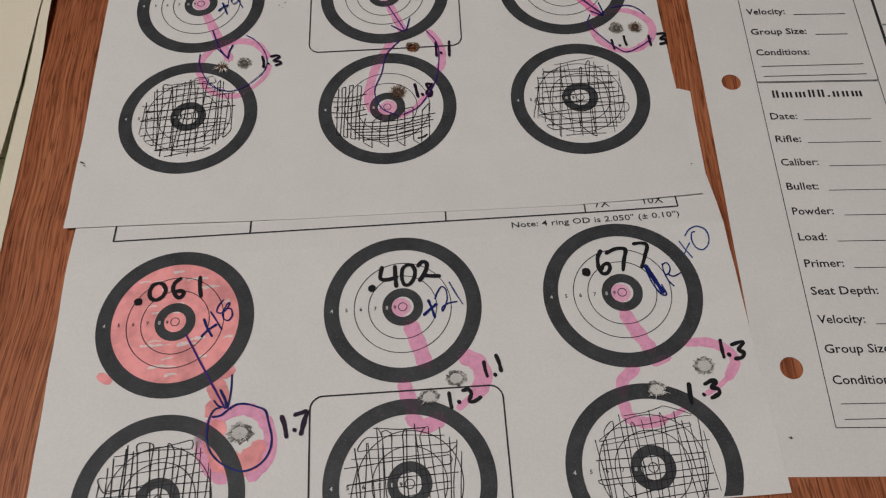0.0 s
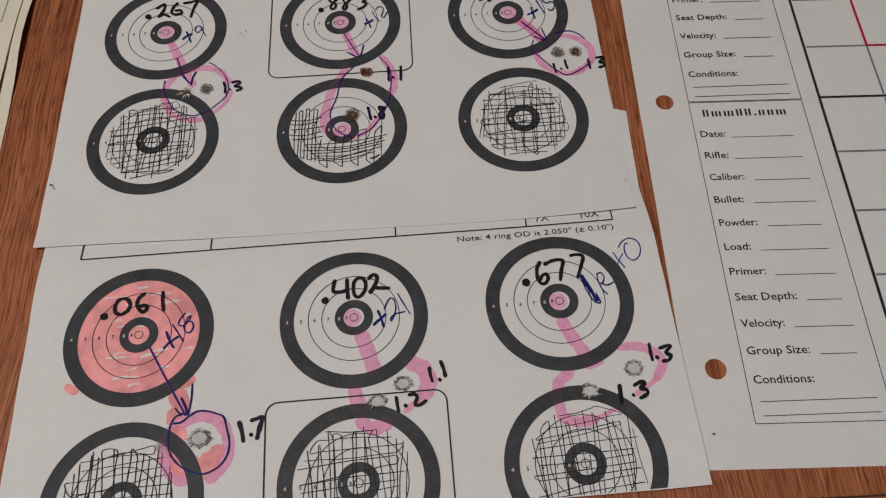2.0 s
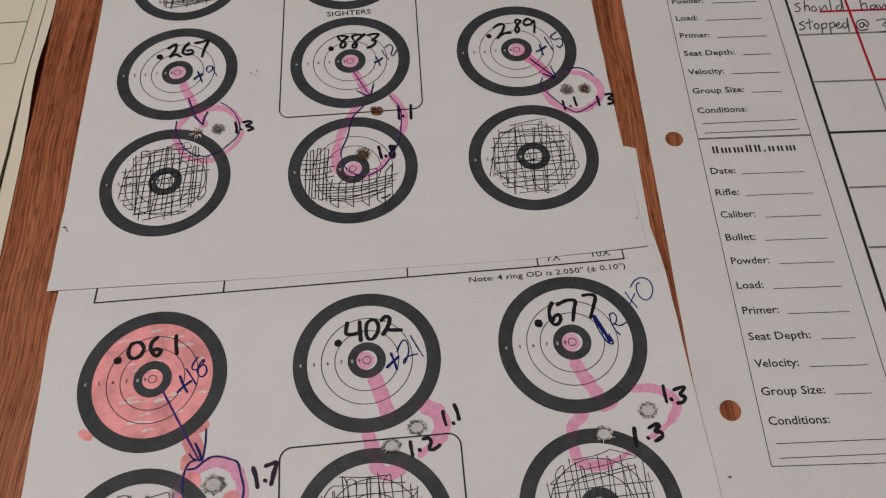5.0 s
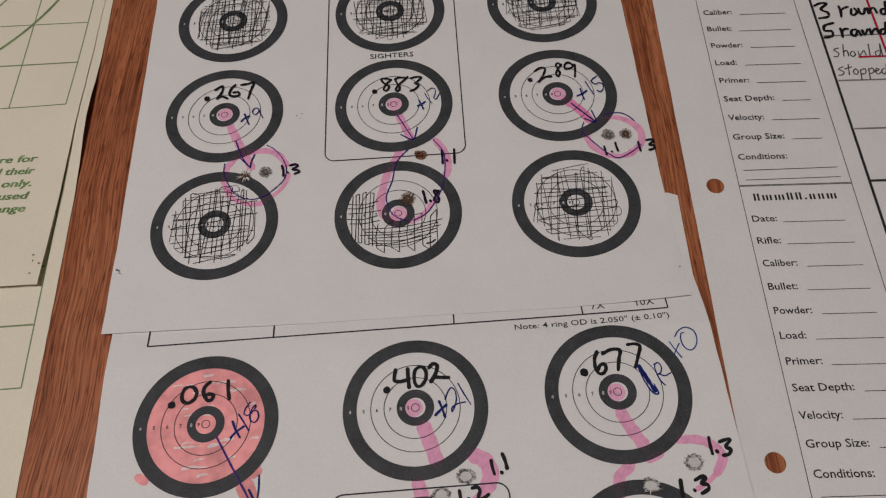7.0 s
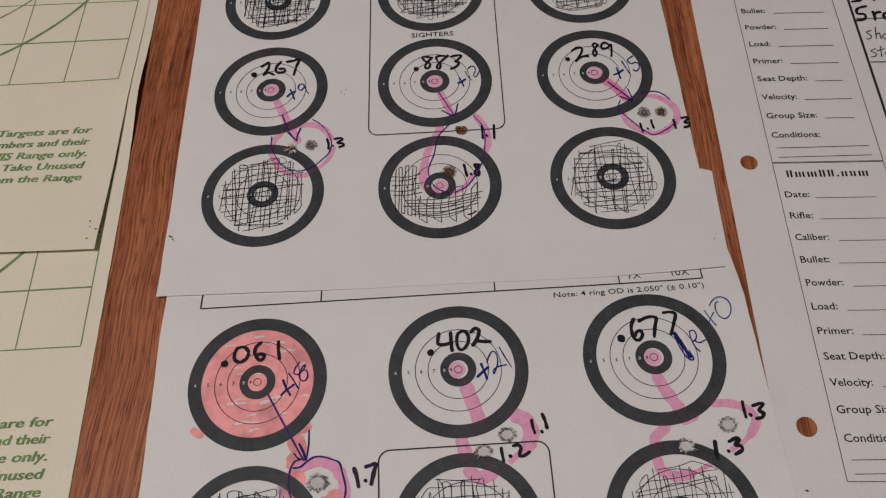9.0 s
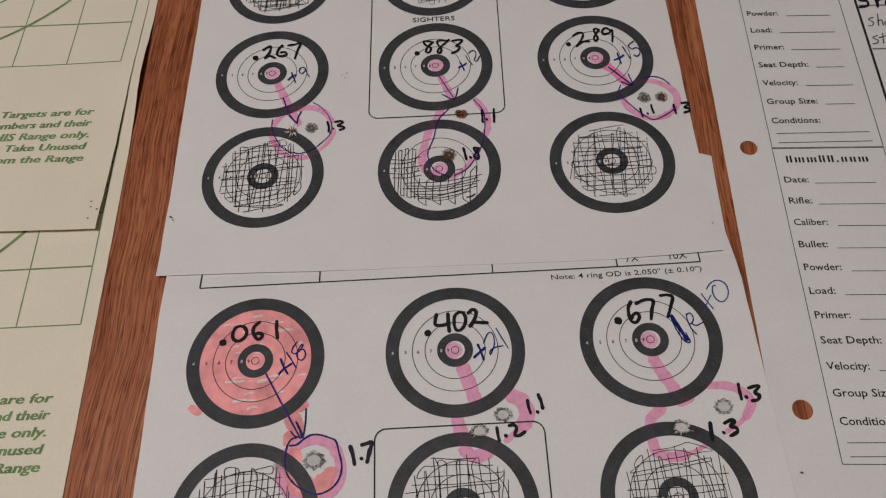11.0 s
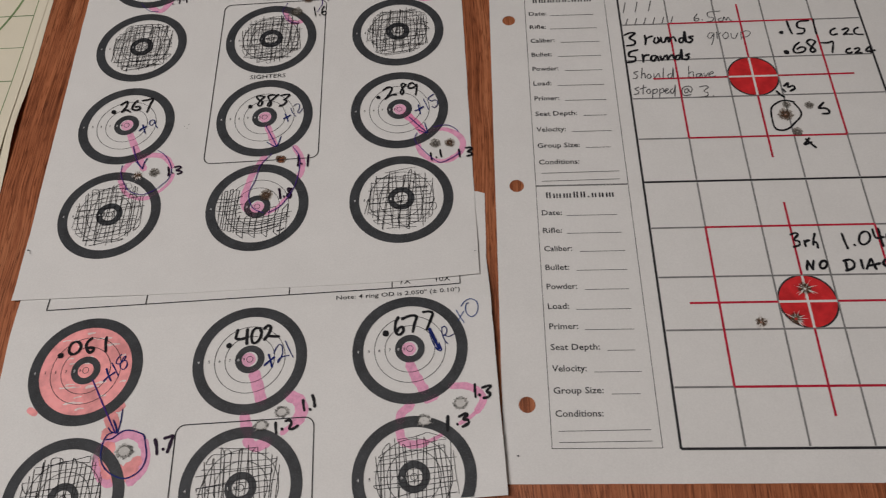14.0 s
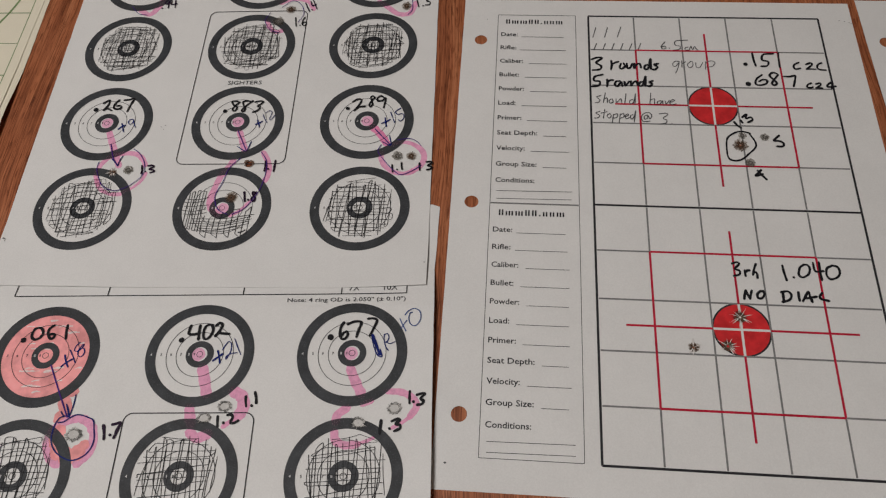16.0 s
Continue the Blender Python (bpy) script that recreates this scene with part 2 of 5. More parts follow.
class Sheet:
    """A sheet of paper: its object, the height of its surface over its own plane, and the cut that limits its print."""

    def __init__(self, ob, height, cut=None):
        self.ob, self.height, self.cut, self.level = ob, height, cut, 0

    def lift(self):
        self.level += 1
        return 0.00005 + self.level * 1.6e-6

    def lay(self, name, bm, mat, label="", parent=None):
        """Lays flat ink, drawn in millimetres, on the paper."""
        if self.cut is not None:
            geom = bm.verts[:] + bm.edges[:] + bm.faces[:]
            bmesh.ops.bisect_plane(bm, geom=geom, plane_co=(0, self.cut, 0), plane_no=(0, -1, 0), clear_outer=True)
        up = self.lift()
        for v in bm.verts:
            v.co = Vector((v.co.x * MM, v.co.y * MM, v.co.z + up + self.height(v.co.x, v.co.y)))
        return part(name, bm, mat, parent or self.ob, label)


def inside(p, loop):
    hit = False
    for (x0, y0), (x1, y1) in zip(loop, loop[1:] + loop[:1]):
        if (y0 > p[1]) != (y1 > p[1]) and p[0] < (x1 - x0) * (p[1] - y0) / (y1 - y0) + x0:
            hit = not hit
    return hit


def ragged(cx, cy, r, n, rough, seed, squash=1.0):
    rnd = random.Random(seed)
    return [(cx + r * (1 + rnd.uniform(-rough, rough)) * math.cos(math.tau * k / n), cy + squash * r * (1 + rnd.uniform(-rough, rough)) * math.sin(math.tau * k / n)) for k in range(n)]


def paper(name, label, category, group, m, mat, outline, holes, height, step=7.0, thick=0.00012):
    """A thin sheet in millimetres with an outline, holes right through it and a gently uneven surface."""
    loops = [outline] + holes
    points, edges = [], []
    for loop in loops:
        first = len(points)
        points += [Vector(p) for p in loop]
        edges += [(first + k, first + (k + 1) % len(loop)) for k in range(len(loop))]
    xs, ys = [p[0] for p in outline], [p[1] for p in outline]
    for x in np.arange(min(xs) + step / 2, max(xs), step):
        for y in np.arange(min(ys) + step / 2, max(ys), step):
            if inside((x, y), outline) and not any(inside((x, y), h) for h in holes):
                points.append(Vector((float(x), float(y))))
    verts, _, faces, *_ = geometry.delaunay_2d_cdt(points, edges, [], 0, 1e-5)
    bm = bmesh.new()
    made = [bm.verts.new((v.x * MM, v.y * MM, height(v.x, v.y))) for v in verts]
    for f in faces:
        c = sum((verts[k] for k in f), Vector((0, 0))) / len(f)
        if inside(c, outline) and not any(inside(c, h) for h in holes):
            bm.faces.new([made[k] for k in f])
    bmesh.ops.delete(bm, geom=[v for v in bm.verts if not v.link_faces], context="VERTS")
    bmesh.ops.recalc_face_normals(bm, faces=bm.faces[:])
    if sum(f.normal.z for f in bm.faces) < 0:
        bmesh.ops.reverse_faces(bm, faces=bm.faces[:])
    top = bm.faces[:]
    low = bmesh.ops.extrude_face_region(bm, geom=top)["geom"]
    for v in (g for g in low if isinstance(g, bmesh.types.BMVert)):
        v.co.z -= thick
    bmesh.ops.recalc_face_normals(bm, faces=bm.faces[:])
    ob = new(name, mesh_of(name, bm, mat))
    ob.matrix_world = m
    return tagged(ob, label, category, group)


def edge_points(corners, step, rough, seed):
    """An outline through the corners with points along it, each a little off the straight line."""
    rnd, out = random.Random(seed), []
    for (x0, y0), (x1, y1) in zip(corners, corners[1:] + corners[:1]):
        n = max(1, int(math.hypot(x1 - x0, y1 - y0) / step))
        for k in range(n):
            j = 0 if k == 0 else rnd.uniform(-rough, rough)
            out.append((x0 + (x1 - x0) * k / n + j, y0 + (y1 - y0) * k / n + j))
    return out


def smooth_line(points, step):
    """Points along a smooth curve through the given ones."""
    p = [Vector(q) for q in points]
    p = [p[0] * 2 - p[1]] + p + [p[-1] * 2 - p[-2]]
    out = []
    for a, b, c, d in zip(p, p[1:], p[2:], p[3:]):
        n = max(2, int((c - b).length / step))
        for k in range(n):
            s = k / n
            out.append(0.5 * (2 * b + (c - a) * s + (2 * a - 5 * b + 4 * c - d) * s * s + (3 * b - a - 3 * c + d) * s ** 3))
    return out + [p[-2]]


def ribbon(bm, line, width, seed=0, wobble=0.12, rise=1.2e-6, taper=False):
    """A flat stroke of ink along the line, with round ends."""
    left, right, n = [], [], len(line)
    for k, q in enumerate(line):
        d = (line[min(k + 1, n - 1)] - line[max(k - 1, 0)])
        d = d.normalized() if d.length > 1e-9 else Vector((1, 0))
        w = width / 2 * (1 + wobble * noise.noise((q.x * 0.45 + seed * 3.1, q.y * 0.45, seed * 1.7)) * 2)
        if taper:
            w *= min(1.0, 0.35 + 3.0 * (1 - k / n))
        side, z = Vector((-d.y, d.x)) * w, rise * k / n
        left.append(bm.verts.new((q.x + side.x, q.y + side.y, z)))
        right.append(bm.verts.new((q.x - side.x, q.y - side.y, z)))
        if k in (0, n - 1):
            sign = -1 if k == 0 else 1
            tip = [bm.verts.new((q.x + side.x * c + sign * d.x * w * s, q.y + side.y * c + sign * d.y * w * s, z)) for c, s in ((0.5, 0.87), (-0.5, 0.87))]
            ends = (left[-1], tip[0], tip[1], right[-1])
            bm.faces.new(ends if sign < 0 else ends[::-1])
    for k in range(n - 1):
        bm.faces.new((left[k], right[k], right[k + 1], left[k + 1]))
    return bm


def ellipse(cx, cy, a, b, start=0.0, end=360.0, n=64, wander=0.0, seed=0):
    rnd = random.Random(seed)
    shift = rnd.uniform(0, 9)
    out = []
    for k in range(n + 1):
        ang = radians(start + (end - start) * k / n)
        f = 1 + wander * noise.noise((math.cos(ang) + shift, math.sin(ang), shift))
        out.append(Vector((cx + a * f * math.cos(ang), cy + b * f * math.sin(ang))))
    return out


def disc(bm, cx, cy, r, rough=0.0, seed=0, n=48):
    """A filled round patch in narrow rings, so that it follows the paper."""
    edge = ragged(0, 0, 1.0, n, rough, seed) if rough else [(math.cos(math.tau * k / n), math.sin(math.tau * k / n)) for k in range(n)]
    count = max(2, int(r / 2.2))
    rings = [[bm.verts.new((cx + x * r * q / count, cy + y * r * q / count, 0)) for x, y in edge] for q in range(1, count + 1)]
    bm.faces.new(rings[0])
    for a, b in zip(rings, rings[1:]):
        for k in range(n):
            bm.faces.new((a[k], b[k], b[(k + 1) % n], a[(k + 1) % n]))
    return bm


def annulus(bm, cx, cy, outer, inner, n=72, tall=1.0):
    rings = [[bm.verts.new((cx + r * math.cos(math.tau * k / n), cy + tall * r * math.sin(math.tau * k / n), 0)) for k in range(n)] for r in (outer, inner)]
    for k in range(n):
        bm.faces.new((rings[0][k], rings[0][(k + 1) % n], rings[1][(k + 1) % n], rings[1][k]))
    return bm


def squared(bm, cx, cy, half):
    """Cuts a round print to the square that holds it."""
    for side in (Vector((1, 0, 0)), Vector((-1, 0, 0)), Vector((0, 1, 0)), Vector((0, -1, 0))):
        geom = bm.verts[:] + bm.edges[:] + bm.faces[:]
        bmesh.ops.bisect_plane(bm, geom=geom, plane_co=Vector((cx, cy, 0)) + side * half, plane_no=side, clear_outer=True)
    return bm


def straight(bm, a, b, width, step=2.5):
    a, b = Vector(a), Vector(b)
    n = max(1, int((b - a).length / step))
    side = Vector((-(b - a).y, (b - a).x)).normalized() * width / 2
    rows = []
    for k in range(n + 1):
        q = a + (b - a) * k / n
        rows.append((bm.verts.new((q.x + side.x, q.y + side.y, 0)), bm.verts.new((q.x - side.x, q.y - side.y, 0))))
    for r, s in zip(rows, rows[1:]):
        bm.faces.new((r[0], r[1], s[1], s[0]))
    return bm


def letters(text, x, y, height, width=None, bold=0.0, shear=0.0, align="LEFT"):
    """Printed type from the built-in font: x, y of its base line, the height of its capitals and the width of the line, in millimetres."""
    data = bpy.data.curves.new("type", "FONT")
    data.body, data.resolution_u, data.offset, data.shear = text, 2, bold, shear
    data.fill_mode = "FRONT"
    ob = bpy.data.objects.new("type", data)
    mesh = bpy.data.meshes.new_from_object(ob)
    bm = bmesh.new()
    bm.from_mesh(mesh)
    bpy.data.objects.remove(ob)
    bpy.data.curves.remove(data)
    bpy.data.meshes.remove(mesh)
    x0, x1 = min(v.co.x for v in bm.verts), max(v.co.x for v in bm.verts)
    sy = height / 0.69
    sx = width / (x1 - x0) if width else sy
    start = {"LEFT": x - x0 * sx, "RIGHT": x - x1 * sx, "CENTER": x - (x0 + x1) / 2 * sx}[align]
    for v in bm.verts:
        v.co = Vector((start + v.co.x * sx, y + v.co.y * sy, 0))
    for f in bm.faces:
        f.normal_update()
        if f.normal.z < 0:
            f.normal_flip()
    return bm


def bold_letters(text, x, y, height, width):
    """Heavy slanted type ending at x: the same letters struck three times, side by side."""
    bm = bmesh.new()
    for k in range(3):
        strike = letters(text, x - 0.17 * k, y, height, width, 0.012, 0.16, "RIGHT")
        for v in strike.verts:
            v.co.z += 0.5e-6 * k
        data = bpy.data.meshes.new("strike")
        strike.to_mesh(data)
        strike.free()
        bm.from_mesh(data)
        bpy.data.meshes.remove(data)
    return bm


# hand-drawn characters, each a few strokes in a box one unit high
GLYPHS = {}


def glyph(ch, advance, *strokes):
    GLYPHS[ch] = (advance, strokes)


glyph("1", 0.46, [(0.10, 1.0), (0.13, 0.5), (0.16, 0.0)])
glyph("3", 0.62, [(0.08, 0.93), (0.36, 0.98), (0.42, 0.76), (0.2, 0.55), (0.5, 0.36), (0.42, 0.06), (0.04, 0.06)])
glyph("4", 0.74, [(0.1, 0.95), (0.06, 0.48), (0.34, 0.46), (0.64, 0.5)], [(0.46, 1.0), (0.48, 0.5), (0.5, 0.0)])
glyph("6", 0.64, [(0.36, 1.0), (0.12, 0.62), (0.08, 0.2), (0.3, 0.0), (0.5, 0.2), (0.36, 0.44), (0.1, 0.28)])
glyph("9", 0.62, [(0.5, 0.82), (0.3, 1.0), (0.08, 0.74), (0.24, 0.5), (0.46, 0.7), (0.5, 0.9), (0.48, 0.4), (0.46, 0.0)])
glyph(".", 0.3, [(0.1, 0.06), (0.16, 0.05)])


def tone_of(mat):
    return {MARKER: "black marker", MARKER_VIOLET: "black marker", BLUE: "blue pen", BLUE_LIGHT: "light blue pen", VIOLET: "violet-blue pen", PENCIL: "grey pencil"}[mat]


def hand(sheet, text, a, b, height, width, ink):
    """A hand-written word from a to b on its base line."""
    height = height * 1.06
    total = sum(GLYPHS[c][0] for c in text) - 0.12
    a, b = Vector(a), Vector(b)
    along = (b - a) / total
    up = Vector((-(b - a).y, (b - a).x)).normalized() * height
    bm, pos, rise = bmesh.new(), 0.0, 0.0
    rnd = random.Random(len(text) * 17 + int(abs(a.x * 10 + a.y)))
    for ch in text:
        advance, strokes = GLYPHS[ch]
        heavy = 1.25 if ch == "." and ink in (MARKER, MARKER_VIOLET) else 1.0
        hop, grow = rnd.uniform(-0.05, 0.05), rnd.uniform(0.94, 1.06)
        for pts in strokes:
            line = smooth_line([a + along * (pos + x + rnd.uniform(-0.015, 0.015)) + up * (y * grow + hop) for x, y in pts], 0.35)
            start = len(bm.verts)
            ribbon(bm, line, width * heavy, rnd.random() * 20, 0.14, 0.8e-6)
            bm.verts.ensure_lookup_table()
            rise += 0.15e-6
            for k in range(start, len(bm.verts)):
                bm.verts[k].co.z += rise
        pos += advance
    return sheet.lay("handwriting", bm, ink, f"hand-written {text} in {tone_of(ink)}")


def written(sheet, text, width, ink, *strokes):
    """A hand-written word or mark, stroke by stroke, in millimetres on the sheet."""
    bm, rise = bmesh.new(), 0.0
    for k, pts in enumerate(strokes):
        start = len(bm.verts)
        ribbon(bm, smooth_line(pts, 0.35), width, k * 1.7 + pts[0][0], 0.16, 0.8e-6)
        bm.verts.ensure_lookup_table()
        for j in range(start, len(bm.verts)):
            bm.verts[j].co.z += rise
        rise += 0.15e-6
    if not text:
        return sheet.lay("pen_stroke", bm, ink)
    return sheet.lay("handwriting", bm, ink, f"hand-written {text} in {tone_of(ink)}")


def blot(sheet, at, r, ink):
    bm = bmesh.new()
    bm.faces.new([bm.verts.new((x, y, 0)) for x, y in ragged(at[0], at[1], r, 14, 0.1, int(at[0] * 7))])
    return sheet.lay("ink_dot", bm, ink)


def pen_line(sheet, pts, width, ink):
    return sheet.lay("pen_stroke", ribbon(bmesh.new(), smooth_line(pts, 0.5), width, pts[0][0]), ink)


FILM = []  # highlighter strokes that also leave a thin film on the print above them


def marker_line(sheet, pts, width, ink):
    if ink in (PINK, PINK_STRONG):
        FILM.append((marker_line, sheet, pts, width))
    return sheet.lay("highlighter_stroke", ribbon(bmesh.new(), smooth_line(pts, 0.6), width, pts[0][0], 0.10, 0.0), ink, "translucent highlighter stroke")


def marker_arc(sheet, at, a, b, width, start, end, ink):
    if ink in (PINK, PINK_STRONG):
        FILM.append((marker_arc, sheet, at, a, b, width, start, end))
    line = ellipse(at[0], at[1], a, b, start, end, max(8, int(abs(end - start) / 6)), 0.08, int(at[1]))
    return sheet.lay("highlighter_arc", ribbon(bmesh.new(), line, width, at[0], 0.14, 0.0), ink, "translucent highlighter stroke")


def dye_over_print(sheet):
    for draw, on, *rest in FILM:
        if on is sheet:
            draw(on, *rest, DYE_FILM)


def ink_bar(sheet, a, b, width, ink):
    return sheet.lay("unreadable_word", straight(bmesh.new(), a, b, width), ink, "faint unreadable pencilled word")


def speck(sheet, x, y, r, seed):
    bm = bmesh.new()
    bm.faces.new([bm.verts.new((px, py, 0)) for px, py in ragged(x, y, r, 9, 0.5, seed, 0.7)])
    return sheet.lay("speck", bm, PENCIL)


HOLE_GROW = {"star": 1.15, "clean": 0.84, "brown": 1.08, "grey": 1.08, "torn": 1.27}
HOLE_CUT = {"star": 0.25, "clean": 0.86, "brown": 0.16, "grey": 0.12, "torn": 0.05}
HOLE_RIM = {"star": 0.9, "clean": 1.08, "brown": 0.66, "grey": 0.62, "torn": 0.80}


def grown(holes):
    return [(x, y, r * HOLE_GROW[kind], kind) for x, y, r, kind in holes]


def hole_loops(holes):
    return [ragged(x, y, r * HOLE_CUT[kind], 18, 0.2 if kind != "clean" else 0.06, k, 0.8 if kind == "torn" else 1.0) for k, (x, y, r, kind) in enumerate(grown(holes))]


def bullet_holes(sheet, holes):
    """Torn paper, soot and loose fibres round each hole."""
    for k, (x, y, r, kind) in enumerate(grown(holes)):
        rnd = random.Random(100 + k)
        squash = 0.8 if kind == "torn" else 1.0
        rim_mat = {"star": TORN_BROWN, "clean": TORN_BROWN, "brown": TORN_BROWN, "grey": TORN_GREY, "torn": TORN_PALE}[kind]
        inner = ragged(x, y, r * HOLE_CUT[kind] * 0.9, 30, 0.22, k, squash)
        outer = ragged(x, y, r * HOLE_RIM[kind], 30, 0.2, k + 50, squash)
        bm = bmesh.new()
        lo = [bm.verts.new((px, py, -0.00006 if kind != "torn" else 0.00005)) for px, py in inner]
        hi = [bm.verts.new((px, py, 0.00010 + rnd.uniform(0, 0.00015))) for px, py in outer]
        for j in range(30):
            bm.faces.new((lo[j], lo[(j + 1) % 30], hi[(j + 1) % 30], hi[j]))
        rim = sheet.lay("bullet_hole", bm, rim_mat, {"clean": "clean round bullet hole with a brown rim", "brown": "ragged bullet hole with a scorched rim", "grey": "nearly closed bullet hole with sooty rim", "torn": "torn bullet hole with grey soot ring", "star": "bullet hole with white star-shaped tears"}[kind])
        if kind == "clean":
            continue
        ring = bmesh.new()
        far, near = {"torn": (1.0, 0.62), "star": (1.2, 0.5)}.get(kind, (1.14, 0.22))
        o1, i1 = ragged(x, y, r * far, 36, 0.2, k + 9, squash), ragged(x, y, r * near, 36, 0.15, k + 19, squash)
        a = [ring.verts.new((px, py, 0.00012)) for px, py in o1]
        b = [ring.verts.new((px, py, 0.00026)) for px, py in i1]
        for j in range(36):
            ring.faces.new((a[j], a[(j + 1) % 36], b[(j + 1) % 36], b[j]))
        sheet.lay("soot_ring", ring, {"grey": SOOT, "torn": SOOT_DARK}.get(kind, SOOT_BROWN), "", rim)
        for j in range({"torn": rnd.randint(6, 9), "star": rnd.randint(8, 11)}.get(kind, rnd.randint(3, 6))):
            ang = rnd.uniform(0, math.tau)
            base, reach, w = r * rnd.uniform(0.35, 0.7), r * (rnd.uniform(0.8, 1.25 if kind != "torn" else 1.4) if kind != "star" else rnd.uniform(1.4, 2.5)), rnd.uniform(0.07, 0.18) * (1.3 if kind == "star" else 1.0)
            flap = bmesh.new()
            c, s = math.cos(ang), math.sin(ang) * squash
            p = [(x + c * base - s * w, y + s * base + c * w, 0.0002), (x + c * base + s * w, y + s * base - c * w, 0.0002), (x + c * reach + s * w * 0.3, y + s * reach, 0.00032), (x + c * reach * 0.7 - s * w, y + s * reach * 0.7 + c * w, 0.00042)]
            flap.faces.new([flap.verts.new(q) for q in p])
            sheet.lay("torn_fibre", flap, TORN if rnd.random() < (0.5 if kind not in ("torn", "star") else 0.92) else rim_mat, "", rim)


def smudge(sheet, x, y, r, seed):
    return sheet.lay("grey_smudge", disc(bmesh.new(), x, y, r, 0.3, seed, 20), SMEAR, "faint grey smudge")


def hatch(sheet, cx, cy, seed, lines=15, reach=17.5, keep=None, turn=0.0, width=0.23):
    """Criss-cross pen scribble over a bull: up and down, then across."""
    rnd = random.Random(seed)
    c, q = math.cos(turn), math.sin(turn)
    for way in (0, 1):
        runs, run = [], []
        for k, x in enumerate(np.linspace(-reach * 0.9, reach * 0.86, lines if way == 0 else int(lines * 0.8))):
            x = float(x) + rnd.uniform(-0.8, 0.8)
            half = math.sqrt(max(9.0, reach * reach - x * x))
            lo, hi = -min(half, reach * 0.93) * rnd.uniform(0.76, 1.06), min(half, reach * 0.9) * rnd.uniform(0.76, 1.06)
            lean, bend = rnd.uniform(-0.9, 1.7), rnd.uniform(-0.6, 0.6)
            pts = [(x - lean, lo), (x - lean * 0.8 + bend * 0.2, lo * 0.86 + hi * 0.14), (x + bend, (lo + hi) / 2), (x + lean * 0.8 + bend * 0.2, lo * 0.14 + hi * 0.86), (x + lean, hi)]
            if k % 2:
                pts.reverse()
            if way:
                pts = [(py, px) for px, py in pts]
            pts = [Vector((px * c - py * q, px * q + py * c)) for px, py in pts]
            if keep and not all(keep(p.x, p.y) for p in pts):
                pts = [p for p in smooth_line(pts, 1.0) if keep(p.x, p.y)][::4]
                if len(pts) < 2:
                    continue
            if rnd.random() < 0.62 and run:
                runs.append(run)
                run = []
            run += pts
        runs.append(run)
        for j, run in enumerate(r for r in runs if len(r) > 1):
            line = smooth_line([Vector((cx, cy)) + p for p in run], 0.9)
            sheet.lay("pen_hatching", ribbon(bmesh.new(), line, width * rnd.uniform(0.8, 1.15), seed + j, 0.2, 0.9e-6), SCRIBBLE)


def zigzag(sheet, cx, cy, turns, seed):
    """One unbroken up-and-down scribble through the given places, tops and bottoms."""
    rnd, line = random.Random(seed), []
    for k, (x, top, bottom) in enumerate(turns):
        run = [Vector((x + rnd.uniform(0.1, 0.9), top)), Vector((x + rnd.uniform(-0.3, 0.5), (top + bottom) / 2)), Vector((x, bottom))]
        line += [Vector((cx, cy)) + p for p in (run if k % 2 == 0 else run[::-1])]
    line = [a + (b - a) * j / 8 for a, b in zip(line, line[1:]) for j in range(8)] + [line[-1]]
    return sheet.lay("pen_hatching", ribbon(bmesh.new(), line, 0.27, seed, 0.2, 0.9e-6), SCRIBBLE)


TALL = 0.985  # the print is a little squat


def bullseye(sheet, cx, cy):
    """A printed bull: broad black ring, thin scoring rings, black centre ring and numerals."""
    bull = sheet.lay("bullseye", annulus(bmesh.new(), cx, cy, 25.15, 20.35, 96, TALL), TONER, "printed bull with a broad black ring")
    for r in (15.6, 11.0):
        sheet.lay("scoring_ring", annulus(bmesh.new(), cx, cy, r, r - 0.27, 72, TALL), TONER_LINE, "", bull)
    sheet.lay("centre_ring", annulus(bmesh.new(), cx, cy, 6.5, 3.5, 48, TALL), TONER, "broad black centre ring", bull)
    sheet.lay("scoring_ring", annulus(bmesh.new(), cx, cy, 1.5, 1.24, 32, TALL), TONER_LINE, "", bull)
    for text, x, mat in (("4", -22.6, TONER_WHITE), ("5", -17.9, TONER_LINE), ("6", -13.3, TONER_LINE), ("7", -8.7, TONER_LINE), ("8", -5.0, TONER_WHITE), ("9", -2.5, TONER_LINE)):
        sheet.lay("numeral", letters(text, cx + x, cy - 0.6, 1.2, None, 0.02, 0, "CENTER"), mat, "", bull)
    return bull


def rounded_box(sheet, x0, x1, y0, y1, r, width):
    corners = ((x1 - r, y1 - r, 0), (x0 + r, y1 - r, 90), (x0 + r, y0 + r, 180), (x1 - r, y0 + r, 270))
    line = []
    for cx, cy, a in corners:
        line += ellipse(cx, cy, r, r, a, a + 90, 8)
    line.append(line[0].copy())
    full = []
    for p, q in zip(line, line[1:]):
        n = max(1, int((q - p).length / 5))
        full += [p + (q - p) * k / n for k in range(n)]
    sheet.lay("sighter_box", ribbon(bmesh.new(), full + [line[0]], width, 1, 0.03), TONER_LINE, "thin rounded frame round the sighter bulls")


COLUMNS = (-72.2, 0.3, 70.4)
ROW = 54.3

# upper white target sheet, lying over the half sheet
A_HOLES = [
    (-61.0, -32.8, 1.6, "star"),
    (-52.9, -31.4, 2.1, "grey"),
    (10.7, -27.6, 2.61, "clean"),
    (4.9, -48.4, 2.61, "brown"),
    (88.3, -23.4, 2.2, "grey"),
    (95.5, -23.5, 2.11, "brown"),
    (18.9, 82.2, 2.3, "brown"),
    (13.0, 72.8, 2.7, "grey"),
    (87.4, 83.9, 2.3, "brown"),
]


